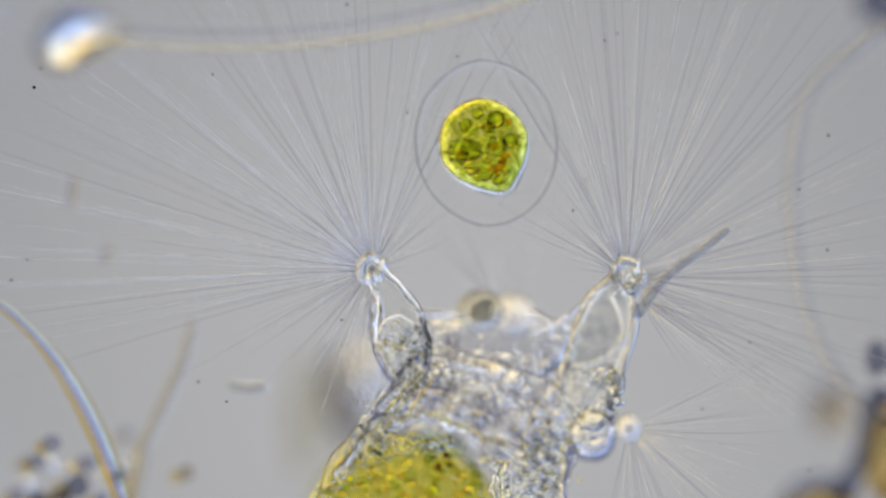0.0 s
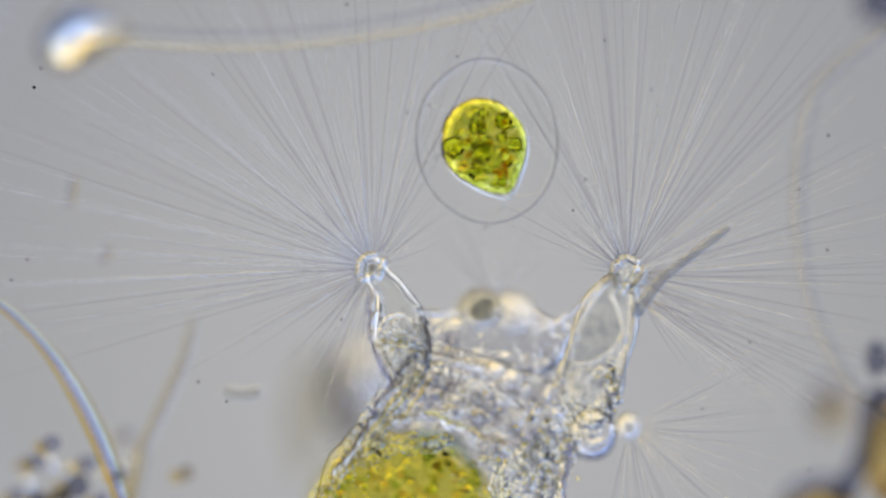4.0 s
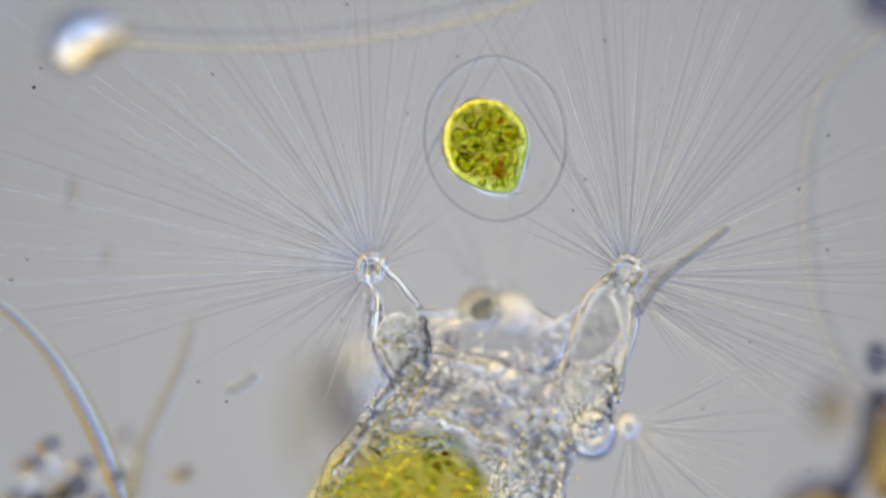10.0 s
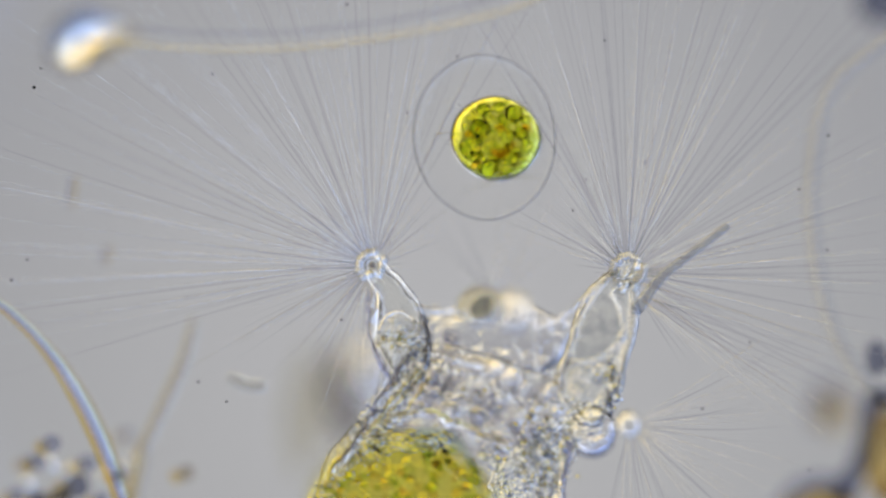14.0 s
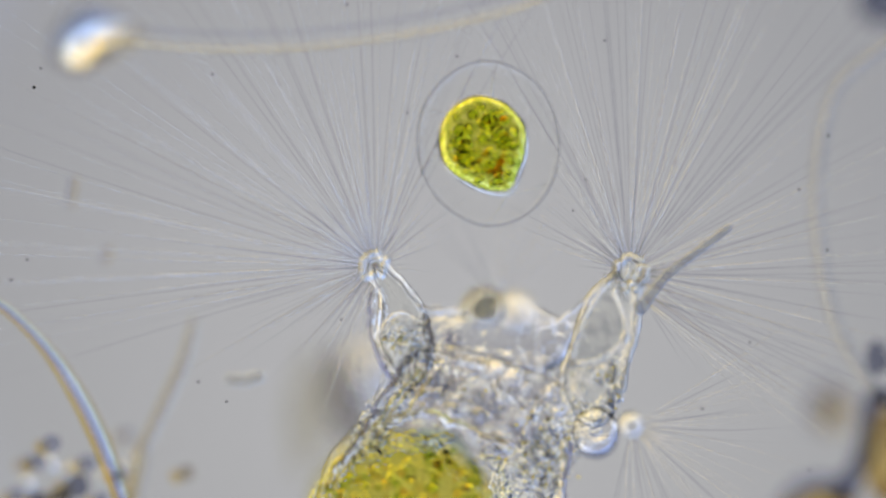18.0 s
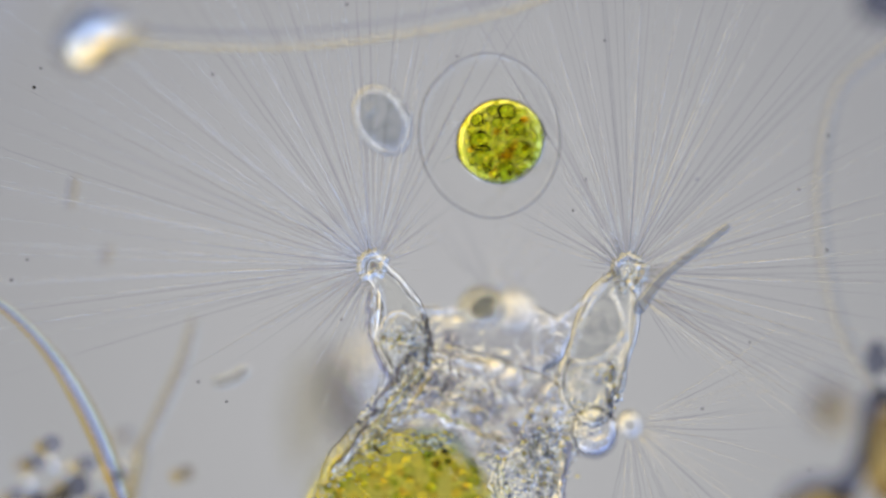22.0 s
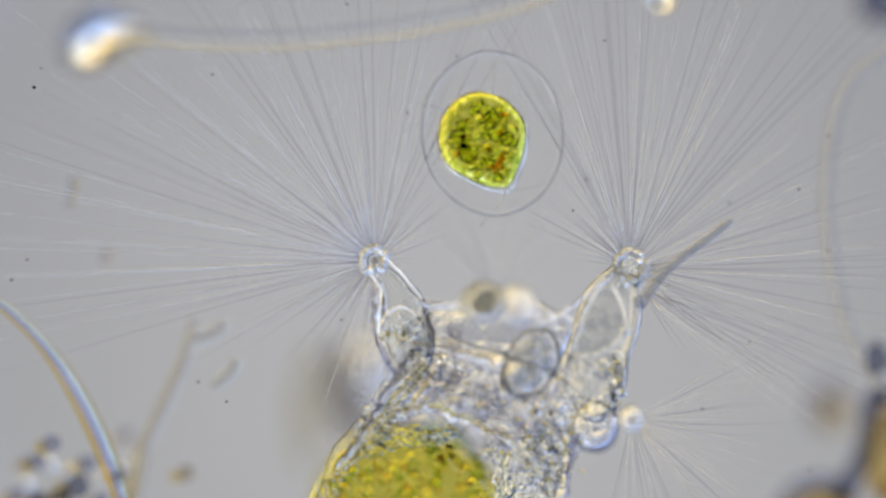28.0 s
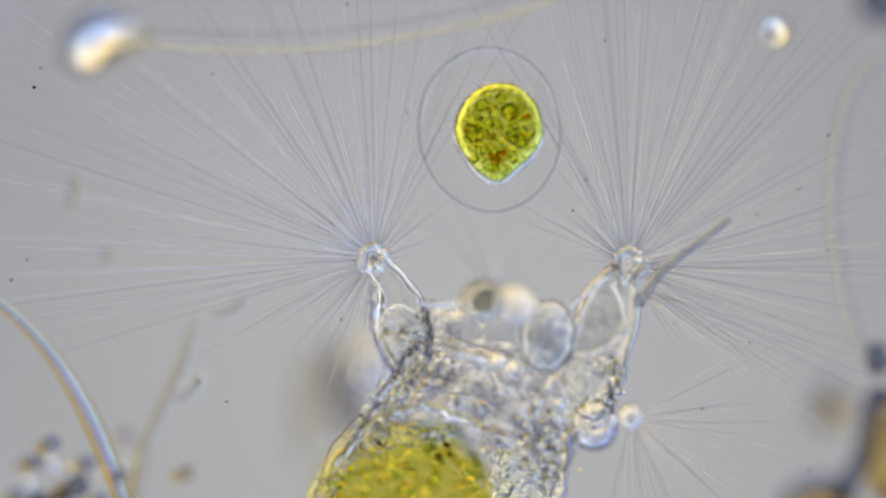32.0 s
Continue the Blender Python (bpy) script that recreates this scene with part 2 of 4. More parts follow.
for v in bm.verts:
    v.co = (v.co.x * 4.6, v.co.y * 3.4, v.co.z * 0.06)
bmesh.ops.bevel(bm, geom=list(bm.edges), offset=0.012, segments=2, affect="EDGES")
slide = part("floor", bm, SLIDE, smooth=False)
slide.location = (0, 0, -0.85)
slide.visible_shadow = False
tagged(slide, "clear glass microscope slide under the water", "slide", kind="structure")


# ---- the rotifer ----
rot_base = grid(784, 1000, 0)
rotifer = empty("rotifer", rot_base)
tagged(rotifer, "transparent rotifer with long bristles and a green gut", "rotifer")

trunk = part("trunk", wobble(limb([(775, 1180, 0, 120, 110), (778, 1080, 0, 205, 170), (778, 980, 0, 235, 190), (778, 890, 0, 214, 180), (822, 818, 0, 166, 145),
                            (832, 765, 0, 180, 150), (858, 720, 0, 186, 150), (878, 682, 0, 168, 130), (886, 660, 0, 135, 105)], 10, 96, rot_base, cap=0.15), 0.010, 0.04, 2), CUTICLE, rotifer,
             "clear wrinkled cuticle")
part("tissue", limb([(800, 792, -0.10, 128, 5), (826, 762, -0.10, 150, 14), (850, 718, -0.10, 150, 22), (862, 682, -0.10, 140, 16), (866, 655, -0.10, 110, 6)], 6, 48, rot_base, cap=0.3),
     TISSUE, trunk, "mottled clear body tissue")
for line in ([(738, 640, 20), (722, 672, 26), (694, 714, 32), (662, 758, 28), (620, 806, 22), (584, 856, 18), (560, 910, 16)],
             [(1086, 640, 9), (1088, 680, 12), (1082, 715, 16), (1052, 742, 22), (1012, 762, 32), (968, 795, 46), (944, 850, 56), (936, 920, 54)],
             [(684, 600, 5), (712, 604, 8), (744, 616, 9), (760, 640, 12), (786, 652, 10)], [(748, 676, 20), (790, 690, 26), (840, 700, 24), (880, 722, 18)],
             [(632, 812, 14), (676, 793, 18), (725, 783, 18), (780, 784, 12)], [(862, 796, 10), (880, 836, 15), (886, 890, 17), (886, 940, 16)]):
    part("wall_tissue", wobble(limb([(x, y, -0.06 if line[0] == (748, 676, 20) or (y > 790 and x < 640) else 0.0, r, 1.6) for x, y, r in line], 8, 24, rot_base), 0.018, 0.03, 5), WALL_TISSUE, trunk, "finely grained blue-grey wall tissue")
part("cup_tissue", blob(grid(880, 606, -0.10) - rot_base, (0.170, 0.080, 0.030), 0.15, 2.0, 5, 8), MILKY, rotifer, "milky tissue in the feeding cup")
# Flat lenses added to brighten these places of the body.
for x, y, z, r in ((888, 706, 0.05, 12), (852, 812, 0.07, 10), (906, 828, 0.08, 12), (868, 774, 0.14, 14)):
    pale = part("pale_patch", lentil(r * STEP, r * STEP * 0.5, 0.2), PALE, trunk, "clear lens added for a bright patch of the body")
    pale.location = grid(x, y, z) - rot_base
# Two tinted haze discs, added to soften the gut's edge.
part("gut_haze", blob(grid(696, 934, -0.22) - rot_base, (0.206, 0.204, 0.02), 0.10, 3.0, 4, 7), stain("gut_haze", [(0.42, (0.95, 0.93, 0.78)), (0.58, (0.99, 0.98, 0.90))], 34, 1.02, 0.2, 0.004), trunk, "pale olive haze round the gut")
part("gut_haze", blob(grid(732, 938, -0.24) - rot_base, (0.190, 0.208, 0.02), 0.12, 3.0, 4, 9), stain("soft_gut_haze", [(0.42, (0.96, 0.955, 0.84)), (0.58, (0.99, 0.985, 0.91))], 30, 1.02, 0.2, 0.004), trunk, "soft olive haze at the rim of the gut")
part("stomach", blob(grid(716, 938, -0.22) - rot_base, (0.196, 0.186, 0.06), 0.22, 3.8, 5, 2), STOMACH, trunk, "yellow-green gut full of algae")
part("stomach_fold", limb([(722, 792, -0.13, 10, 6), (752, 780, -0.13, 18, 8), (788, 780, -0.13, 18, 8), (816, 796, -0.13, 12, 7), (832, 822, -0.13, 7, 5)], 5, 16, rot_base), stain("gut_fold", [(0.4, (0.76, 0.81, 0.78)), (0.6, (0.91, 0.94, 0.89))], 40, 1.02, 0.2, 0.004), trunk, "teal-grey fold of the gut")
rng = random.Random(8)
for colour, count, mat in (("green", 130, stain("green_globules", [(0.3, (0.84, 0.90, 0.62)), (0.7, (0.92, 0.95, 0.72))], 20, 1.03, 0.2, 0.003)), ("orange", 120, stain("orange_globules", [(0.3, (0.97, 0.88, 0.62)), (0.7, (0.99, 0.93, 0.72))], 20, 1.03, 0.2, 0.003)),
                           ("pale yellow", 150, GLOBULE)):
    bm = bmesh.new()
    for i in range(count):
        a, q = rng.uniform(0, 2 * math.pi), math.sqrt(rng.uniform(0, 1.16))
        p = grid(720 + 146 * q * math.cos(a), 926 + 142 * q * math.sin(a), rng.uniform(-0.11, -0.05)) - rot_base
        bmesh.ops.create_icosphere(bm, subdivisions=1, radius=rng.uniform(5, 10) * STEP, matrix=Matrix.Translation(p))
    part("gut_filling", bm, mat, trunk, colour + " algal globules in the gut")["kind"] = "stuff"


def cup():
    """The open cup between the two lobes, a thin wall."""
    bm = bmesh.new()
    rows = []
    for i in range(9):
        f = i / 8
        row = []
        for k in range(48):
            a = 2 * math.pi * k / 48
            side = math.cos(a)
            x = 895 + side * (195 - 10 * f + (20 * f if side > 0 else 0))
            rise = (0.5 + 0.5 * abs(side) ** 3) if side < 0 else (0.5 + 0.75 * abs(side) ** 2)
            y = 660 - f * 120 * rise
            row.append(bm.verts.new(grid(x, y, math.sin(a) * (0.17 + 0.03 * f)) - rot_base))
        rows.append(row)
    for a, b in zip(rows, rows[1:]):
        for k in range(48):
            bm.faces.new((a[k], a[(k + 1) % 48], b[(k + 1) % 48], b[k]))
    bmesh.ops.solidify(bm, geom=bm.faces[:], thickness=0.012)
    return bm


part("cup_wall", cup(), WALL, rotifer, "thin clear wall of the feeding cup")
lobe_left = part("lobe", wobble(hollow_limb([(724, 662, 0, 34, 32), (720, 640, 0, 45, 42), (711, 602, 0, 51, 46), (708, 570, 0, 46, 42), (702, 543, 0, 38, 34), (690, 514, 0, 28, 26), (674, 493, 0, 24, 23), (662, 475, 0, 25, 25)], 11, 8, 32, rot_base), 0.006, 0.04, 3),
                 LOBE, rotifer, "clear lobe with a crown of bristles", turn_out=False)
lobe_right = part("lobe", wobble(hollow_limb([(1046, 722, 0, 36, 34), (1042, 690, 0, 60, 50), (1058, 625, 0, 58, 50), (1082, 545, 0, 54, 46), (1103, 500, 0, 33, 32), (1112, 482, 0, 27, 27)], 10, 8, 32, rot_base), 0.006, 0.04, 7),
                  jelly("thin_lobe_tissue", (1, 1, 0.99), 1.10, 55, 0.7, 0.010, fine=3.0, clear=0.38), rotifer, "clear lobe with a crown of bristles", turn_out=False)
part("lobe_tissue", blob(grid(710, 588, -0.015) - rot_base, (0.050, 0.034, 0.003), 0.15, 2.0, 4, 12), LOBE_FILLING, lobe_left, "mottled tissue in the lobe")
part("lobe_tissue", blob(grid(1046, 690, -0.03) - rot_base, (0.046, 0.056, 0.002), 0.3, 2.0, 4, 13, 12), LOBE_FILLING, lobe_right, "mottled tissue in the lobe")
part("lobe_tissue", limb([(1048, 640, -0.03, 40, 1.5), (1060, 590, -0.03, 42, 1.5), (1078, 545, -0.03, 38, 1.5), (1098, 505, -0.03, 22, 1.5)], 6, 32, rot_base), LOBE_FILLING, lobe_right, "faint clear filling of the lobe")


def rim_drop():
    bm = lentil(0.05, 0.036, 0.5)
    bmesh.ops.translate(bm, verts=bm.verts, vec=grid(907, 553, 0.13) - rot_base)
    return bm


knob = part("eye_knob", blob(grid(850, 545, 0.11) - rot_base, (0.052, 0.045, 0.045), 0.06, 2.0, 4, 1), jelly("knob_dark", (0.87, 0.88, 0.88), 1.14, clear=0.4), rotifer, "grey round knob on the rim")
part("knob_core", blob(grid(854, 546, 0.08) - rot_base, (0.026, 0.020, 0.018), 0.1, 2.0, 4, 2, 35), film("dark_core", [(0.3, (0.58, 0.60, 0.63)), (0.7, (0.70, 0.72, 0.74))], 30, 0.03), knob, "dark grey core")
part("rim_knob", rim_drop(), jelly("rim_knob_clear", (0.97, 0.97, 0.97), 1.14, clear=0.4), rotifer, "bright clear knob on the rim")
bud = part("bud", blob(grid(1048, 764, 0.04) - rot_base, (0.050, 0.054, 0.045), 0.04, 1.5, 5, 3), BUD, rotifer, "clear round bud")
# The bud's dark lower crescent is shade painted as a film.
part("bud_shade", limb([(1010, 790, 0.07, 3, 3), (1030, 804, 0.07, 6, 4), (1056, 805, 0.07, 8, 4), (1078, 790, 0.07, 7, 4), (1086, 764, 0.07, 4, 3)], 5, 12, rot_base), film("bud_shade", [(0.3, (0.70, 0.72, 0.80)), (0.7, (0.86, 0.87, 0.90))], 30, 0.03), bud, "shade painted on the lower edge")
part("bud_fold", limb([(1028, 768, 0.08, 6, 2.6), (1046, 782, 0.08, 8, 3.4), (1070, 770, 0.08, 5, 2.2), (1074, 745, 0.08, 4, 1.8)], 5, 4, rot_base), CORD, bud, "bright fold in the bud", smooth=False)
part("bud", blob(grid(1110, 752, 0.09) - rot_base, (0.028, 0.03, 0.024), 0.05, 2.0, 4, 4), jelly("small_bud", (1, 1, 1), 1.22, clear=0.3), rotifer, "small bright bud")
finger = part("finger", limb([(1128, 548, 0.03, 12, 10), (1150, 518, 0.03, 10, 10), (1173, 491, 0.03, 9, 9), (1206, 464, 0.03, 8, 8), (1250, 431, 0.03, 8, 8), (1284, 405, 0.03, 7, 7)], 4, 10, grid(1128, 548, 0.03)),
     FINGER, rotifer, "bent clear finger on the lobe")
finger.location = grid(1128, 548, 0.03) - rot_base

for wide, line in ((6.5, [(736, 545, 0.05), (775, 551, 0.09), (818, 553, 0.12)]), (6.0, [(945, 584, 0.09), (985, 570, 0.08), (1035, 530, 0.05), (1080, 492, 0.02)]),
                   (3.4, [(1010, 644, 0.075), (1040, 642, 0.08), (1075, 626, 0.08), (1100, 598, 0.075), (1098, 560, 0.07), (1080, 520, 0.06)]),
                   (3.9, [(666, 552, 0.03), (664, 578, 0.03), (671, 598, 0.04), (692, 609, 0.05), (742, 622, 0.06), (800, 636, 0.06)]), (5.0, [(948, 560, 0.1), (944, 610, 0.1), (950, 655, 0.1)]),
                   (4.0, [(1000, 640, 0.05), (985, 665, 0.05), (960, 700, 0.05)]), (4.0, [(1004, 640, 0.03), (1012, 606, 0.03), (1040, 548, 0.03), (1074, 500, 0.02)]), (2.6, [(672, 588, 0.03), (684, 564, 0.03), (712, 556, 0.03), (738, 578, 0.03)]),
                   (2.2, [(690, 568, 0.04), (704, 590, 0.04), (728, 596, 0.04)])):
    part("rim_cord", limb([(x, y, z, wide, wide * 0.44) for x, y, z in line], 5, 4, rot_base), CORD if wide < 4 else SOFT_CORD, rotifer, "fine clear cord along the cup", smooth=False)
for wide, line in ((8, [(690, 748), (745, 732), (800, 746), (848, 770), (905, 788)]), (7, [(794, 714), (828, 728), (862, 734)]), (7, [(850, 776), (884, 786), (914, 806), (930, 840)]),
                   (7, [(992, 668), (964, 706), (936, 742)]), (7, [(735, 690), (790, 700), (840, 722)])):
    part("body_fold", wobble(limb([(x, y, 0.06, wide, wide * 0.42) for x, y in line], 8, 4, rot_base), 0.012, 0.03, wide), CORD, trunk, "pale soft fold across the body", smooth=False)
part("broad_fold", wobble(limb([(x, y, 0.08, w, 0.44 * w) for x, y, w in ((802, 638, 6), (850, 646, 12), (882, 668, 18), (898, 694, 16), (922, 716, 8))], 8, 4, rot_base), 0.006, 0.05, 9), CORD, trunk, "broad white fold across the body", smooth=False)
part("node", blob(grid(1100, 597, 0.08) - rot_base, (0.011, 0.012, 0.005), 0.1, 2, 3), CROWN, rotifer, "bright node of the cord")
# The wall's bright and dark outlines are added prism cords and tinted films.
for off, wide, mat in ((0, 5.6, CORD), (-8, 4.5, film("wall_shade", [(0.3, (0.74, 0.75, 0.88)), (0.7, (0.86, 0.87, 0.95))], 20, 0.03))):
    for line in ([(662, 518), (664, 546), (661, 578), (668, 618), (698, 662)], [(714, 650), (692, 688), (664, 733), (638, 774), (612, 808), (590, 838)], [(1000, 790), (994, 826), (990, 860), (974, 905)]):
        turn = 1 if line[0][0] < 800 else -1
        part("wall_edge", wobble(limb([(x + off * turn * 0.8, y - 0.5 * off * 0.8, 0.05, wide, wide * 0.44) for x, y in line], 8, 4 if mat == CORD else 10, rot_base), 0.012, 0.035, 3), mat, trunk, "clear cord added for the bright outline of the body wall" if mat == CORD else "grey film painted as the dark line outside the body wall", smooth=mat != CORD)
# The wall's amber colour fringe is put into the cord colour.
for inner, thick in ((9, 3.6), (22, 2.6), (38, 2.2)):
    line = [(733, 652), (700, 690), (668, 730), (636, 775)]
    part("wall_fold", wobble(limb([(x + inner * 0.85, y + inner * 0.5, 0.03, thick, thick * 0.44) for x, y in line], 8, 4, rot_base), 0.008, 0.04, inner), AMBER_FRINGE_CORD, trunk, "bright fold in the body wall", smooth=False)
for x, y in ((1001, 644), (1010, 644)):
    part("node", blob(grid(x, y, 0.09) - rot_base, (0.004, 0.004, 0.004), 0, 1, 2), DUST, rotifer, "tiny black node")
part("crown_centre", blob(grid(659, 473, 0.05) - rot_base, (0.008, 0.008, 0.006), 0.1, 2, 3), DARK, rotifer, "dark centre of the bristle crown")
rng = random.Random(3)
crown_bead = mesh_of("crown_bead", lentil(0.0095, 0.0056, 0.15, 16, 5), CROWN)
for cx, cy, count, ring in ((658, 472, 14, 20), (1110, 486, 20, 24)):
    for k in range(count):
        a = 2 * math.pi * k / count
        q = ring * rng.uniform(0.7, 1.3)
        bead = part("crown_bead", crown_bead, None, rotifer)
        bead.location = grid(cx + q * math.cos(a), cy + q * math.sin(a), 0.04 + rng.uniform(0, 0.012)) - rot_base
for k in range(9):
    part("dark_bead", blob(grid(750 + k * 1.3 + rng.uniform(-4, 4), 563 + k * 6, 0.05) - rot_base, (0.005, 0.006, 0.005), 0.1, 2, 2, k), DARK, rotifer)

# soft lobules and fine grains of the body wall
rng = random.Random(4)


def wall_edges(y):
    """The body's left and right outline at a height of the plan grid."""
    f = (y - 640) / 240
    return 702 - 150 * max(0, f) ** 1.1, 1095 - 92 * f


soft = [mesh_of("lobule", blob((0, 0, 0), (r * STEP, r * STEP * 0.8, r * STEP * 0.8), 0.25, 1.8, 3, k), LOBULE) for k, r in enumerate((9, 12, 15, 19))]
for i in range(60):
    y = rng.uniform(645, 800)
    left, right = wall_edges(y)
    x = rng.uniform(left + 25, right - 25)
    if (y > 770 and x < 870) or (y < 700 and not 770 < x < 985):
        continue
    ob = part("lobule", soft[i % 4], None, trunk)
    p = grid(x, y, rng.uniform(-0.22, -0.11)) - rot_base
    ob.matrix_basis = pose(p.x, p.y, p.z, rng.uniform(-80, 80), rng.uniform(-80, 80), rng.uniform(-80, 80))

# More flat lenses, added for bright patches in the body.
drops = mesh_of("bright_lens", lentil(0.018, 0.009, 0.2), CLEAR)
for x, y, k in ((905, 672, 1.3), (878, 655, 1.0), (925, 690, 1.0), (845, 738, 0.9), (800, 728, 0.8), (935, 765, 0.9), (765, 668, 0.8), (960, 800, 0.8), (895, 790, 0.9), (742, 700, 0.7), (985, 730, 0.8)):
    ob = part("bright_lens", drops, None, trunk)
    p = grid(x, y, 0.045) - rot_base
    ob.matrix_basis = pose(p.x, p.y, p.z, 0, 0, x) @ Matrix.Diagonal((k * 1.2, k, k, 1))
# Soft grey blotches at set places in the body.
blotches = [mesh_of("blotch", blob((0, 0, 0), (r * STEP, r * STEP * 0.7, r * STEP * 0.6), 0.3, 2.0, 3, k + 40), BLOTCH) for k, r in enumerate((13, 17, 21))]
for i, (x, y) in enumerate(((846, 702), (868, 718), (846, 750), (908, 760), (926, 774), (798, 690), (762, 698), (716, 756), (690, 774), (862, 788), (888, 792), (742, 664), (812, 676), (800, 606))):
    ob = part("blotch", blotches[i % 3], None, trunk)
    p = grid(x, y, -0.13) - rot_base
    ob.matrix_basis = pose(p.x, p.y, p.z, 0, 0, 37 * i)

spots = []
for i in range(150):
    y = rng.uniform(655, 900)
    left, right = wall_edges(y)
    spots.append((left + abs(rng.gauss(0, 1)) * 34 + 8, y, 0.12))
for i in range(330):
    spots.append((rng.gauss(965, 34), rng.gauss(810, 48), 0.06))
for i in range(80):
    y = rng.uniform(650, 745)
    spots.append((1100 - (y - 560) * 0.08 - abs(rng.gauss(0, 11)), y, 0.05))
for i in range(90):
    spots.append((rng.uniform(676, 760), rng.uniform(565, 614), 0.03))
for i in range(60):
    spots.append((rng.gauss(1108, 16), rng.gauss(492, 16), 0.03))
for i in range(130):
    y = rng.uniform(640, 760)
    left, right = wall_edges(y)
    spots.append((rng.uniform(left, right), y, 0.12))
bm = bmesh.new()
for x, y, deep in spots:
    left, right = wall_edges(max(y, 640))
    if y > 640 and not left + 3 < x < right - 3:
        continue
    r = rng.uniform(2.2, 4.8) * STEP
    bmesh.ops.create_icosphere(bm, subdivisions=1, radius=r, matrix=Matrix.Translation(grid(x, y, 0.02 + rng.uniform(-0.3 * deep, 0.4 * deep)) - rot_base))
ob = part("granule_mass", bm, GRAIN, trunk, "fine bright grains in the body wall")
ob["kind"] = "stuff"


specks = []
for i in range(90):
    y = rng.uniform(765, 890)
    specks.append((987 + max(0, 815 - y) * 0.5 - abs(rng.gauss(0, 34)), y))
for i in range(40):
    y = rng.uniform(635, 745)
    specks.append((1098 - (y - 560) * 0.08 - abs(rng.gauss(0, 9)), y))
for i in range(50):
    specks.append((rng.gauss(735, 22), rng.gauss(680, 34)))
for i in range(60):
    specks.append((rng.uniform(770, 985), rng.gauss(735, 45)))
bm = bmesh.new()
for x, y in specks:
    bmesh.ops.create_icosphere(bm, subdivisions=1, radius=rng.uniform(2.2, 4.6) * STEP, matrix=Matrix.Translation(grid(x, y, 0.075 + rng.uniform(-0.02, 0.03)) - rot_base))
part("pigment_mass", bm, jelly("blue_grey_pigment", (0.42, 0.46, 0.58), 1.2), trunk, "dark blue-grey specks in the body wall")["kind"] = "stuff"


# Amber grains stand in for yellow colour fringes round the specks.
bm = bmesh.new()
for x, y in specks[::4] + [(rng.gauss(700, 14), rng.gauss(606, 8)) for i in range(22)] + [(rng.gauss(960, 40), rng.gauss(790, 40)) for i in range(50)]:
    bmesh.ops.create_icosphere(bm, subdivisions=1, radius=rng.uniform(2.4, 4.2) * STEP, matrix=Matrix.Translation(grid(x + rng.uniform(-7, 7), y + rng.uniform(-7, 7), 0.03 + rng.uniform(-0.02, 0.03)) - rot_base))
part("amber_fringe_grains", bm, jelly("amber_fringe_grain", (1.0, 0.95, 0.68), 1.24, clear=0.15), trunk, "fine grains added for the amber fringes in the body wall")["kind"] = "stuff"


# ---- bristles ----
def bristle(origin, angle, length, rise, bend, r0):
    """One long tapered bristle from origin, at an angle in the plane, rising or sinking on its way."""
    a = radians(angle)
    way = Vector((math.cos(a), math.sin(a), 0))
    side = Vector((-way.y, way.x, 0))
    rings = []
    for i in range(9):
        f = i / 8
        p = origin + way * (length * f) + side * (bend * length * f * f) + Vector((0, 0, rise * length * f))
        rings.append((p, r0 * min(1.0, 0.28 + 3.2 * f) * (0.08 + 0.92 * (1 - f) ** 1.25)))
    return tube(rings, 8)


def tuft(centre, z, spread, count, lengths, start, rnd, r0=3.2, lift=0.09, grey=0.36, curl=0.022):
    for i in range(count):
        angle = spread[0] + (spread[1] - spread[0]) * (i + rnd.uniform(0.1, 0.9)) / count
        a = radians(angle)
        origin = grid(centre[0] + start * math.cos(a), centre[1] - start * math.sin(a), z + rnd.uniform(-0.015, 0.015)) - rot_base
        length = rnd.uniform(*lengths) * STEP
        part("seta", bristle(origin, angle, length, rnd.uniform(-lift, lift), rnd.uniform(-curl, curl), r0 * STEP * rnd.uniform(0.6, 1.1)), GREY_SETA if rnd.random() < grey else SETA, rotifer)


rng = random.Random(12)
tuft((660, 473), 0, (58, 197), 52, (600, 980), 30, rng, 3.4, 0.06)
tuft((660, 473), 0, (60, 200), 20, (420, 900), 90, rng, 4.6, 0.30)
tuft((660, 473), 0, (15, 70), 12, (90, 190), 28, rng, 3.0)
tuft((660, 473), 0, (197, 262), 18, (100, 320), 28, rng, 3.6, 0.20)
tuft((1110, 484), 0, (62, 125), 34, (520, 900), 30, rng, 3.4, 0.06)
tuft((1110, 484), 0, (40, 125), 14, (400, 800), 90, rng, 4.6, 0.30)
tuft((1110, 484), 0, (-42, 62), 30, (380, 680), 30, rng, 3.6, 0.08, 0.65)
tuft((1125, 525), 0, (-46, -12), 10, (300, 480), 16, rng, 4.4, 0.04, 0.8)
tuft((1120, 490), 0, (-6, 24), 8, (380, 560), 28, rng, 3.8, 0.03)
tuft((1110, 484), 0, (118, 165), 12, (110, 240), 28, rng, 3.6)
tuft((1112, 753), 0.02, (-105, 30), 36, (140, 460), 26, rng, 2.8, 0.12, 0.5, 0.14)
tuft((660, 473), 0.02, (-10, 320), 34, (30, 75), 26, rng, 3.0, 0.1, 0.8)
tuft((1110, 484), 0.02, (-60, 210), 34, (30, 80), 26, rng, 3.0, 0.1, 0.8)
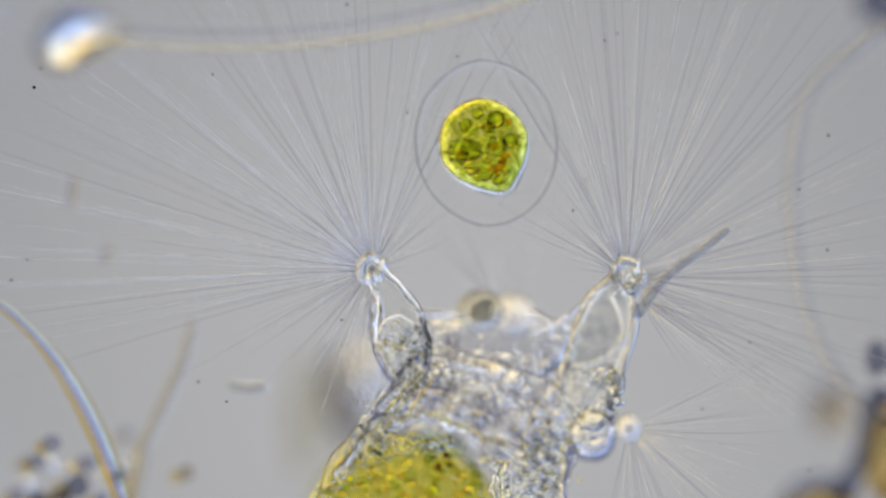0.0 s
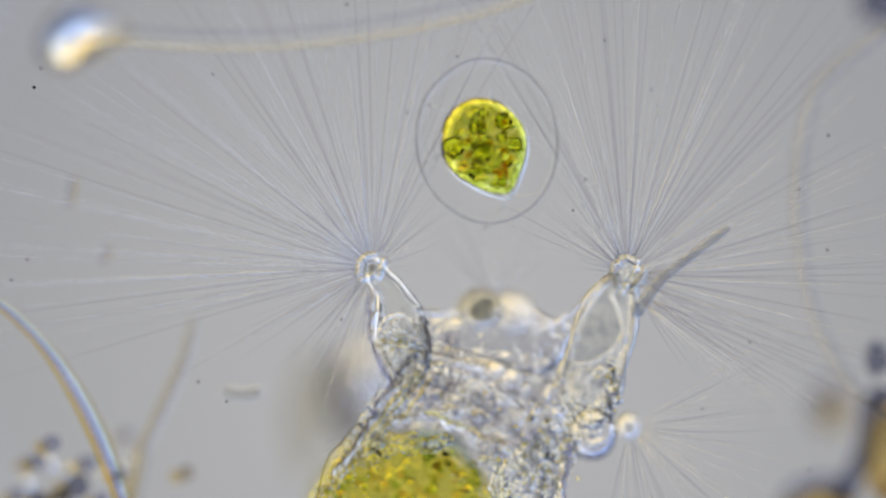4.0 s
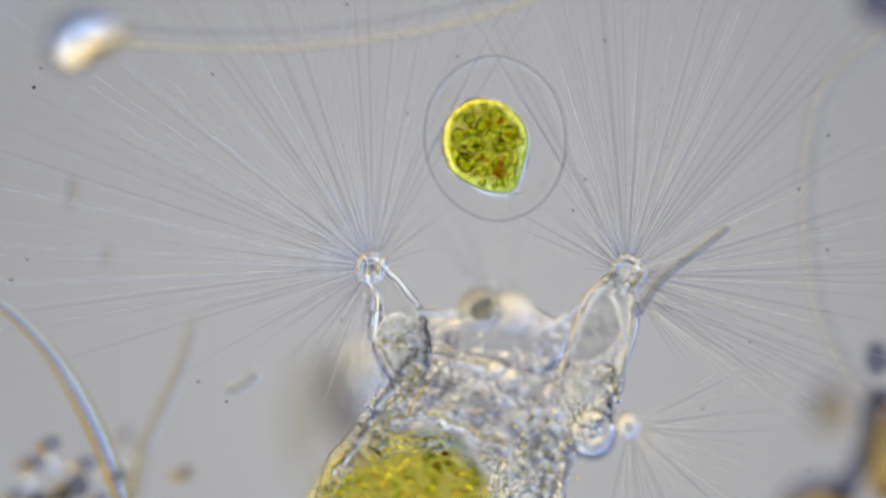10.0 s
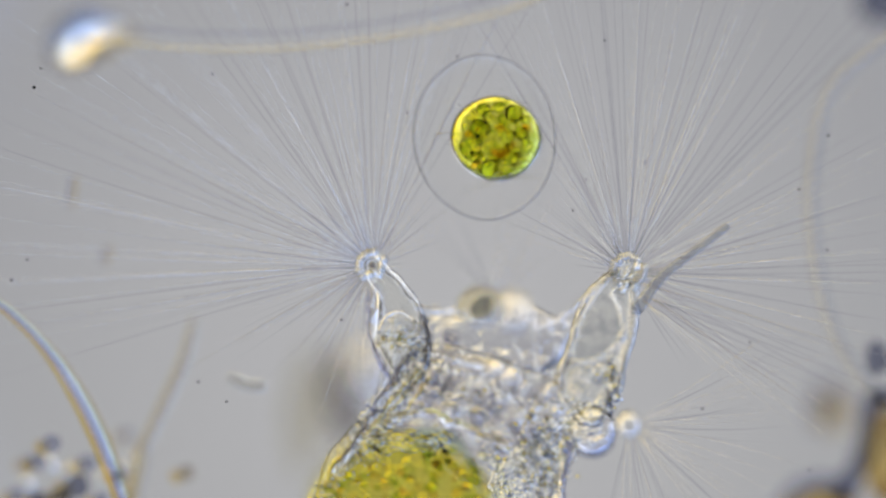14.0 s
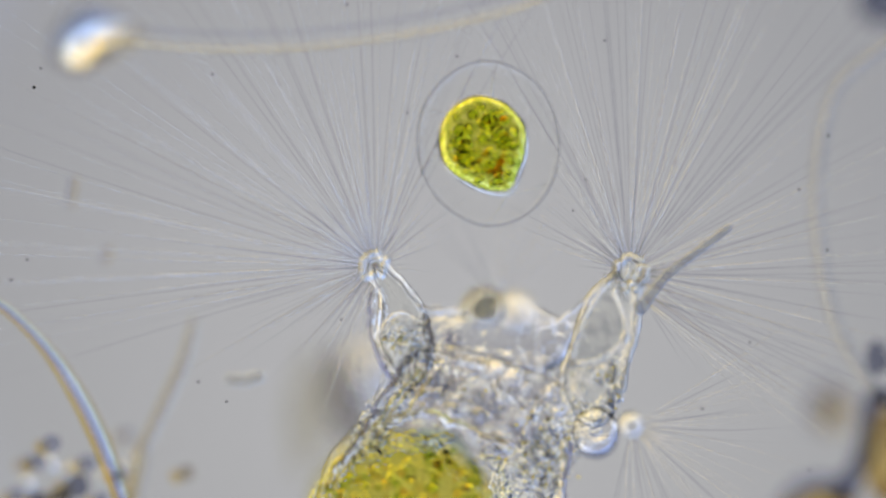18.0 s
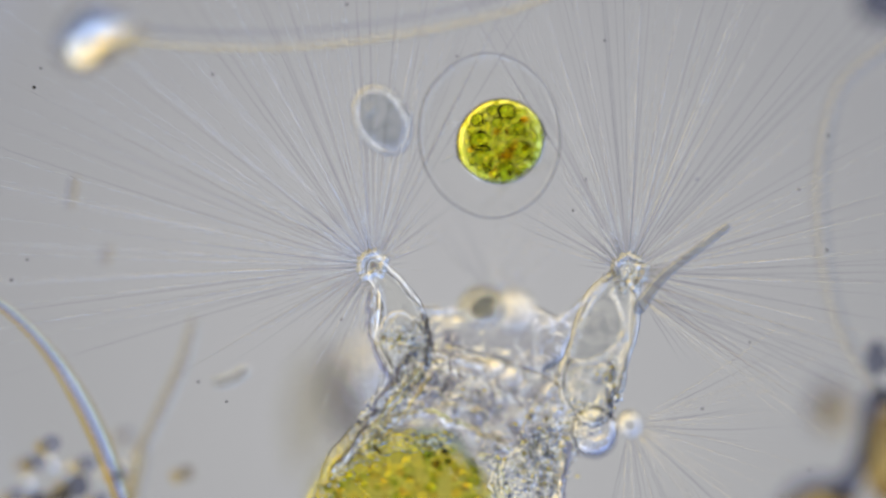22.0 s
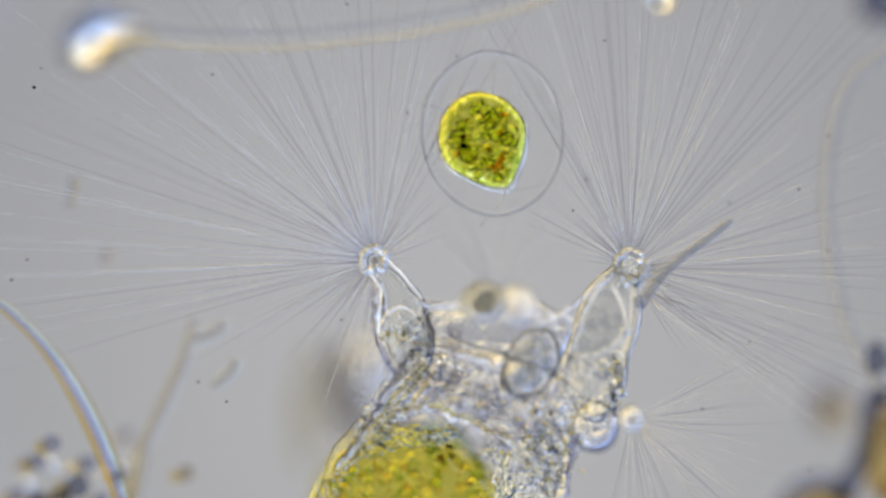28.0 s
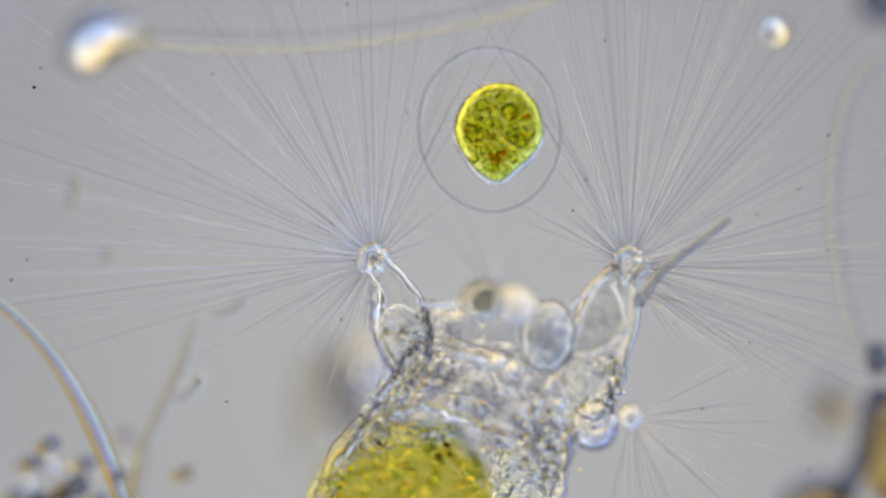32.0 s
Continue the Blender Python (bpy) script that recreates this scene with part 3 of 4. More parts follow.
for x, y, angle, length in ((1140, 522, -35, 430), (1135, 505, -17, 520), (636, 462, 152.5, 700), (638, 482, 209, 380), (644, 490, 228, 200)):
    part("seta", bristle(grid(x, y, 0.01) - rot_base, angle, length * STEP, 0, 0.01, 4.6 * STEP), STOUT, rotifer, "stout darker bristle")
tuft((660, 473), 0.0, (35, 290), 40, (110, 280), 34, rng, 2.8, 0.05, 1.0)
tuft((1110, 484), 0.0, (-40, 160), 34, (110, 280), 34, rng, 2.8, 0.05, 1.0)
tuft((1122, 514), 0.0, (-62, -12), 10, (90, 260), 34, rng, 3.0, 0.05, 1.0)
tuft((880, 540), -0.1, (40, 140), 24, (90, 260), 20, rng, 3.0)


# ---- the green cell in its clear capsule ----
alga = empty("green_alga", grid(860, 252, 0.0))
tagged(alga, "green flagellate cell in a wide clear capsule", "alga")


part("capsule", nest(blob((0, 0, 0), (0.161, 0.186, 0.160), 0.02, 1.5, 5, 3, 8), blob((0, 0, 0), (0.1585, 0.1835, 0.1575), 0.02, 1.5, 5, 3, 8)), CAPSULE, alga,
     "thin clear egg-shaped capsule", turn_out=False)


def egg(size, lumps, seed, point=0.26):
    """An egg-shaped body, its point towards -y."""
    bm = bmesh.new()
    bmesh.ops.create_icosphere(bm, subdivisions=5, radius=1)
    for v in bm.verts:
        p = v.co.normalized()
        k = 1 + lumps * noise.noise(p * 2.2 + Vector((seed, 0, 0)))
        low = max(0.0, -p.y)
        narrow = 1 - point * low ** 1.5
        stretch = 1 + 0.09 * low ** 5
        v.co = Vector((p.x * size[0] * narrow, p.y * size[1] * stretch, p.z * size[2] * narrow)) * k
    return bm


cell = part("protoplast", egg((0.101, 0.114, 0.087), 0.02, 1, 0.31), HULL, alga, "green egg-shaped cell body with a pointed end")
part("chloroplast", egg((0.0955, 0.105, 0.080), 0.035, 1, 0.31), PLASM, cell, "lumpy olive-green chloroplast").location = (0, 0.004, 0)
rng = random.Random(21)
for i, (x, y, z, r) in enumerate(((-0.040, -0.010, 0.040, 0.022), (0.038, 0.034, 0.045, 0.019), (-0.026, 0.048, 0.042, 0.015), (0.012, 0.004, 0.055, 0.013), (0.048, -0.020, 0.035, 0.016),
                                  (-0.006, -0.084, 0.010, 0.010), (0.010, 0.066, 0.030, 0.012), (-0.044, 0.030, -0.040, 0.021), (0.030, 0.010, -0.050, 0.019), (-0.012, -0.036, -0.045, 0.016), (0.030, 0.056, -0.040, 0.014))):
    part("pyrenoid", nest(blob((x, y, z), (r, r, r), 0.10, 2, 4, i), blob((x, y, z), (r * 0.76, r * 0.76, r * 0.76), 0.10, 2, 4, i)), PYRENOID, cell, "dark green ringed bead", turn_out=False)
for i in range(44):
    d = Vector((rng.gauss(0, 1), rng.gauss(0, 1), rng.gauss(0, 1))).normalized()
    low, q = max(0.0, -d.y), rng.uniform(0.2, 1.0) ** 0.45
    p = Vector((d.x * 0.078 * (1 - 0.42 * low ** 1.5), d.y * 0.090, d.z * 0.068 * (1 - 0.42 * low ** 1.5))) * q
    r = rng.uniform(0.006, 0.010)
    if i % 4 == 0:
        part("grain", blob(p, (r * 1.2, r * 0.9, r * 0.9), 0.2, 2, 2, i), BROWN, cell, "brownish grain")
    elif i % 4 < 3:
        part("grain", blob(p, (r * 0.8, r * 0.8, r * 0.8), 0.15, 2, 2, i), BRIGHT, cell, "pale yellow grain")
    else:
        part("grain", blob(p, (r * 1.2, r, r), 0.2, 2, 2, i), PYRENOID, cell)
bm = bmesh.new()
for i in range(150):
    d = Vector((rng.gauss(0, 1), rng.gauss(0, 1), rng.gauss(0, 1))).normalized() * rng.uniform(0.1, 1.0) ** 0.4
    k = 1 - 0.42 * max(0.0, -d.y) ** 1.5
    bmesh.ops.create_icosphere(bm, subdivisions=1, radius=rng.uniform(0.003, 0.0075), matrix=Matrix.Translation((d.x * 0.081 * k, d.y * 0.096, d.z * 0.076 * k)))
part("starch_filling", bm, STARCH, cell, "fine olive starch grains")["kind"] = "stuff"
part("papilla", blob((0, -0.106, 0), (0.014, 0.016, 0.014), 0.1, 2, 3, 5), jelly("papilla_clear", (1, 1, 0.97), 1.06, clear=0.6), cell, "clear blunt tip")
for i, (x, y, z, r) in enumerate(((-0.010, -0.056, 0.012, 0.007), (0.004, -0.060, 0.016, 0.009), (0.016, -0.052, 0.010, 0.007), (0.010, -0.070, 0.012, 0.006), (-0.004, -0.068, 0.008, 0.005))):
    part("eyespot", blob((x, y, z), (r * 1.3, r * 0.8, r * 0.8), 0.45, 2.5, 3, i + 4, 25 * i), EYESPOT, cell, "orange-brown eyespot grain")
for s in (-1, 1):
    rings = [(Vector((0.004 * s + s * 0.085 * f ** 1.3, -0.118 - (0.050 - 0.012 * s) * f + 0.016 * f * f, 0.01 * s * f)), 0.0026 * (1 - 0.4 * f)) for f in (k / 8 for k in range(9))]
    part("flagellum", tube(rings, 8), FLAGELLUM, cell, "fine clear flagellum")


for x, y, dx, dy in ((-0.045, 0.092, -0.05, 0.045), (0.06, 0.085, 0.03, 0.05), (-0.085, 0.02, -0.05, 0.0)):
    rings = [(Vector((x + dx * f, y + dy * f + 0.006 * math.sin(3 * f), 0)), 0.0022 * (1.3 - 0.6 * f)) for f in (k / 5 for k in range(6))]
    part("plasma_strand", tube(rings, 8), FLAGELLUM, cell, "fine strand of plasma across the capsule")


# ---- the swimming cell that is caught in the cup ----
swimmer = part("flagellate", blob((0, 0, 0), (0.056, 0.078, 0.046), 0.03, 1.6, 5, 6), jelly("swimmer_clear", (0.98, 0.98, 0.98), 1.10, clear=0.2))
part("cell_body", blob((0, 0, 0), (0.042, 0.062, 0.026), 0.04, 1.6, 4, 6), film("swimmer_grey", [(0.42, (0.85, 0.87, 0.885)), (0.58, (0.945, 0.955, 0.96))], 40, 0.04), swimmer, "grey cell body")
# Bright and dark rims of bent light, added as prism ring and film.
part("cell_rim", limb([(41 * math.cos(a), 58 * math.sin(a), 0.03, 3.4, 1.5) for a in (2 * math.pi * k / 16 for k in range(17))], 3, 4, grid(0, 0)), CORD, swimmer, "thin prism ring added for the bright rim", smooth=False)
part("cell_outline", limb([(46 * math.cos(a), 63 * math.sin(a), 0.02, 3.2, 2) for a in (2 * math.pi * k / 16 for k in range(17))], 3, 8, grid(0, 0)), film("swimmer_outline", [(0.3, (0.67, 0.69, 0.71)), (0.7, (0.80, 0.81, 0.82))], 30, 0.03), swimmer, "thin film ring painted as the dark outline")
part("bright_spot", blob((-0.012, 0.030, 0.040), (0.010, 0.010, 0.006), 0.05, 1.6, 3, 6), CROWN, swimmer, "bright round spot")
tagged(swimmer, "clear oval flagellate swimming into the feeding cup", "flagellate")

# ---- other things in the water ----
def bell():
    """A bell that leans back from its open mouth and is drawn out towards its stalk."""
    bm = lentil(0.078, 0.038, 0.08)
    for v in bm.verts:
        k = max(0.0, v.co.x / 0.078)
        v.co.y *= 0.80 * (1 - 0.60 * k)
        v.co.x *= 1 + 0.30 * k
        v.co.x += 0.30 * v.co.y
    bmesh.ops.rotate(bm, verts=bm.verts, cent=(0, 0, 0), matrix=Matrix.Rotation(0.22, 3, "Z"))
    return bm


stalked = empty("stalked_cell", grid(140, 65, 0.2))
tagged(stalked, "bright bell-shaped cell on a long thin stalk, out of focus", "stalked cell")
part("head", bell(), jelly("bright_head", (1, 0.99, 0.97), 0.68, clear=0.2), stalked, "bright bell-shaped head")
# The blurred head's brown halo and amber fringe, put in as films.
part("halo", limb([(80, 96, -0.1, 13, 8), (84, 60, -0.1, 12, 8), (104, 26, -0.1, 11, 8), (140, 14, -0.1, 8, 6)], 4, 12, grid(140, 65, 0)), film("brown_halo", [(0.3, (0.90, 0.87, 0.80)), (0.7, (0.96, 0.94, 0.90))], 8, 0.03), stalked, "brownish blurred halo")
part("lower_fringe", limb([(110, 96, 0.02, 9, 5), (142, 94, 0.02, 12, 6), (186, 78, 0.02, 11, 6), (226, 60, 0.02, 7, 4)], 4, 12, grid(140, 65, 0)), film("amber_lower_fringe", [(0.3, (1.0, 0.93, 0.68)), (0.7, (1.0, 0.95, 0.78))], 8, 0.03), stalked, "amber colour fringe at the lower edge")
# The upper limb is no second stalk: shade painted as a grey film.
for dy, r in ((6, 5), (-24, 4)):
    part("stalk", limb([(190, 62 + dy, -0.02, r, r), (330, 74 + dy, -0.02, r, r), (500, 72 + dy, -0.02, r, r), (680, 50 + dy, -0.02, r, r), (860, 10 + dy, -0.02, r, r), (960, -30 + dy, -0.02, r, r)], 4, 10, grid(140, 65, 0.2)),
         STALK if dy > 0 else COOL_GREY, stalked, "pale yellowish stalk" if dy > 0 else "grey film painted as the stalk's shaded side")

hair = empty("curved_fibre", grid(120, 690, -0.03))
tagged(hair, "curved glassy fibre, its colour fringes put in as tinted films", "fibre")
# The fibre's colour fringes, painted as tinted films side by side.
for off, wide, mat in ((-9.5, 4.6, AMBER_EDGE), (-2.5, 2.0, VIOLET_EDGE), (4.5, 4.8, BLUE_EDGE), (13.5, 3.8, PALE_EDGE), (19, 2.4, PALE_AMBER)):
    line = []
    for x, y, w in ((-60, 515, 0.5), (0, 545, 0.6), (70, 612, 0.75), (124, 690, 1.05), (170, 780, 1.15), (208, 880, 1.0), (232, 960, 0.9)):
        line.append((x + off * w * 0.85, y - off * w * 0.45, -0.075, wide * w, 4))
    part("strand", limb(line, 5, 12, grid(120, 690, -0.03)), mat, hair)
# Prism core added for the bright middle line.
core = [(x + 3, y - 1, -0.09, 8 * w, 3.5 * w) for x, y, w in ((-60, 515, 0.5), (0, 545, 0.6), (70, 612, 0.75), (124, 690, 1.05), (170, 780, 1.15), (208, 880, 1.0), (232, 960, 0.9))]
part("glassy_core", limb(core, 5, 4, grid(120, 690, -0.03)), jelly("fibre_glass", (1, 1, 1), 1.34, clear=0.68), hair, "bright glassy core", smooth=False)

loop = [(1630, 5), (1528, 78), (1440, 158), (1408, 300), (1412, 440), (1440, 570), (1500, 680), (1580, 760)]
# Brown and blue colour fringes of the loop, painted as tinted films.
strand = part("looping_fibre", limb([(x - 7, y - 2, -0.14, 8, 4) for x, y in loop], 5, 12), film("brown_fringe", [(0.3, (0.965, 0.95, 0.915)), (0.7, (0.982, 0.972, 0.945))], 8, 0.03))
part("fibre_core", limb([(x + 2, y, -0.14, 7, 5) for x, y in loop], 5, 12), FAINT, strand, "clear core")
part("fibre_fringe", limb([(x + 10, y + 2, -0.14, 8, 4) for x, y in loop], 5, 12), film("cool_fringe", [(0.3, (0.945, 0.955, 0.975)), (0.7, (0.965, 0.975, 0.99))], 8, 0.03), strand, "bluish colour fringe")
tagged(strand, "long looping clear fibre, out of focus", "fibre")

rod = part("bacterium", limb([(-25, -2, 0, 9, 9), (-8, 2, 0, 9, 9), (8, 3, 0, 9, 9), (25, 0, 0, 9, 9)], 3, 10, grid(0, 0)), ROD)
drifter = part("bacterium", rod.data, ROD)
tagged(drifter, "grey rod-shaped bacterium, out of focus", "bacterium")
tagged(rod, "short grey rod-shaped bacterium", "bacterium")

thread = [(228, 900, 5), (242, 820, 6), (276, 745, 7), (310, 672, 8), (325, 636, 7), (335, 602, 6), (344, 566, 3)]
stem = part("weed_thread", limb([(x, y, -0.17, r, r) for x, y, r in thread], 4, 12), WEED)
# Amber colour fringe on the thread's left, put in as a film.
part("thread_fringe", limb([(x - 9, y - 3, -0.16, r * 0.8, r * 0.6) for x, y, r in thread], 4, 12), PALE_AMBER, stem, "pale amber colour fringe")
tagged(stem, "blurred grey upright thread among the debris", "thread")

FRINGE = film("amber_fringe", [(0.3, (1.0, 0.88, 0.62)), (0.7, (1.0, 0.93, 0.74))], 12, 0.03)
SHADE = film("navy_grain_shade", [(0.3, (0.68, 0.70, 0.80)), (0.7, (0.80, 0.81, 0.88))], 16, 0.04)
SHADE_BROWN = film("brown_grain_shade", [(0.3, (0.78, 0.75, 0.70)), (0.7, (0.88, 0.85, 0.80))], 16, 0.04)
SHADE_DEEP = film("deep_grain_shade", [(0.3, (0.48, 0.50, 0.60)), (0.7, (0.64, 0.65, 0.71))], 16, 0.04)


def grain(x, y, r, z, mat, dx, dy):
    """A dark grain; the paler amber colour fringe on one side is put in as a film."""
    ob = part("debris_grain", blob((0, 0, 0), (r * STEP, r * STEP * 0.9, r * STEP * 0.8), 0.25, 2, 3, x), mat)
    ob.location = grid(x, y, z)
    part("fringe", blob((dx * STEP, -dy * STEP, -0.01), (r * 0.75 * STEP, r * 0.8 * STEP, r * STEP * 0.4), 0.25, 2, 3, x + 2), FRINGE, ob, "amber fringe")
    tagged(ob, "small dark grain of debris with a painted amber fringe", "debris", "debris grains")


for x, y, r, z, mat in ((85, 789, 17, -0.12, SHADE), (59, 822, 17, -0.15, SHADE), (128, 866, 24, -0.16, SHADE_DEEP), (146, 826, 18, -0.16, SHADE), (206, 846, 15, -0.14, SHADE), (324, 842, 16, -0.16, SHADE_BROWN), (214, 776, 12, -0.25, SHADE),
                        (100, 886, 20, -0.16, SHADE_DEEP), (36, 826, 11, -0.21, SHADE), (20, 884, 17, -0.17, SHADE), (60, 892, 20, -0.15, SHADE_DEEP), (172, 892, 17, -0.15, SHADE)):
    grain(x, y, r, z, mat, -r * 1.1, r * 0.4)
# The fork is drawn by its colour fringes, an amber and a grey film.
fork = part("thread_fork", limb([(238, 792, -0.2, 4, 4), (238, 822, -0.2, 6, 5), (228, 862, -0.2, 7, 6), (218, 905, -0.2, 7, 6)], 4, 12), AMBER_EDGE)
part("fork_fringe", limb([(252, 790, -0.19, 4, 4), (252, 824, -0.19, 6, 5), (242, 864, -0.19, 7, 6), (232, 905, -0.19, 7, 6)], 4, 12), COOL_GREY, fork, "cool grey colour fringe")
tagged(fork, "short thread among the debris with amber and grey fringes", "thread")
# Lenses added to whiten the gaps between the dark grains.
for x, y, r in ((80, 826, 13), (112, 838, 12), (178, 850, 12), (226, 822, 10), (40, 860, 12)):
    ob = part("clear_grain", lentil(r * STEP, r * STEP * 0.55, 0.2, 20, 6), jelly("gap_lens", (1, 1, 1), 1.3, clear=0.45) if x == 80 else bpy.data.materials["gap_lens"])
    ob.location = grid(x, y, -0.2)
    tagged(ob, "small clear lens added for a white gap in the debris", "debris", "clear grains")

for x, y, rx, ry, z, edge in ((1590, 812, 44, 92, -0.30, [(1496, 884), (1528, 846), (1546, 800), (1554, 745), (1560, 716)]), (1462, 914, 60, 42, -0.30, [(1398, 908), (1420, 880), (1452, 866), (1490, 868), (1520, 884)]),
                              (1496, 738, 26, 34, -0.50, [(1474, 752), (1476, 722), (1488, 700)])):
    clump = part("debris_clump", blob((0, 0, 0), (rx * STEP, ry * STEP, rx * STEP * 0.5), 0.35, 2.2, 4, x), DEBRIS_COAT)
    clump.location = grid(x, y, z)
    # The clump's dark fringe is painted as a navy film strip.
    part("clump_fringe", limb([(px, py, 0.0, 19, 10) for px, py in edge], 5, 14, grid(x, y)), SHADE_DEEP if x > 1500 else SHADE, clump, "navy-grey film for the dark fringe")
    tagged(clump, "amber clump of debris with a dark edge", "debris", "debris clumps")
# The third entry only darkens the upper right corner.
for x, y, rx, ry, z in ((1562, 638, 22, 28, -0.18), (1570, 706, 20, 16, -0.2), (1585, -8, 46, 40, -0.4)):
    clump = part("debris_clump", blob((0, 0, 0), (rx * STEP, ry * STEP, rx * STEP * 0.7), 0.35, 2.2, 4, x), SHADE_DEEP)
    clump.location = grid(x, y, z)
    tagged(clump, "small navy-grey clump of debris, out of focus", "debris", "dark debris clumps")

bright_bead = part("bright_bead", lentil(0.028, 0.014, 0.2), jelly("bead_clear", (1, 0.98, 0.92), 0.7, clear=0.15))
tagged(bright_bead, "bright drifting round bead, out of focus", "bead")

mote = part("drifting_mote", blob((0, 0, 0), (0.005, 0.0055, 0.005), 0.2, 2, 2, 3), COOL_GREY)
tagged(mote, "tiny blue-grey mote drifting in the water", "mote")
for x, y, h, z in ((126, 340, 26, -0.13), (186, 452, 14, -0.16)):
    # Scraps carry painted colour fringes: amber film, grey film beside it.
    ob = part("fibre_scrap", limb([(-3, h, 0, 4, 3), (1, 0, 0, 5, 3), (4, -h, 0, 4, 3)], 4, 10, grid(0, 0)), PALE_AMBER)
    part("scrap_fringe", limb([(-14, h, 0, 4, 3), (-10, 0, 0, 5, 3), (-7, -h, 0, 4, 3)], 4, 10, grid(0, 0)), COOL_GREY, ob, "bluish colour fringe")
    ob.location = grid(x, y, z)
    tagged(ob, "short blurred scrap of pale fibre", "fibre scrap", "fibre scraps")

# One blurred lobe: dark and beige sides painted as films, bright side an added lens.
rear = part("rear_lobe", blob(grid(604, 718, -0.54) - rot_base, (0.044, 0.120, 0.05), 0.15, 2, 4, 9, 12), FOLD, rotifer, "blurred lobe behind the body, its dark side a grey film")
part("rear_rim", blob(grid(534, 745, -0.60) - rot_base, (0.045, 0.140, 0.03), 0.15, 2, 4, 6, -6), film("beige_rim", [(0.3, (0.88, 0.855, 0.77)), (0.7, (0.95, 0.935, 0.87))], 10, 0.03), rear, "beige film for the lobe's blurred edge")
pale = part("rear_gleam", lentil(0.072, 0.046, 0.3), jelly("faint_gleam", (1, 1, 1), 1.3, clear=0.62), rear, "lens added for the lobe's bright side")
pale.location = grid(656, 664, -0.46) - rot_base

rng = random.Random(41)
for x, y, r in ((60, 155, 3.5), (72, 121, 2), (376, 132, 2), (809, 100, 2), (721, 200, 1.8), (614, 8, 2.2), (1466, 240, 2.4), (1414, 336, 2.2), (1464, 443, 2.4), (1037, 318, 2.2),
                (1014, 373, 1.8), (48, 460, 2), (20, 496, 2.2), (351, 676, 2.6), (604, 566, 2), (885, 655, 2), (1327, 606, 2), (1243, 724, 2), (1432, 832, 2), (401, 711, 2), (1070, 72, 2)):
    ob = part("dust_speck", blob((0, 0, 0), (r * STEP, r * STEP * 0.8, r * STEP * 0.5), 0.5, 2, 2, x) if r > 3 else tube([(Vector((r * STEP * math.cos(k * 0.5236), r * STEP * math.sin(k * 0.5236), 0)), 0.7 * STEP) for k in range(13)], 6), DUST if r > 3 else DUST_RING)
    ob.location = grid(x, y, 0.0)
    tagged(ob, "tiny dark speck of dust on the cover glass", "dust", "dust specks")


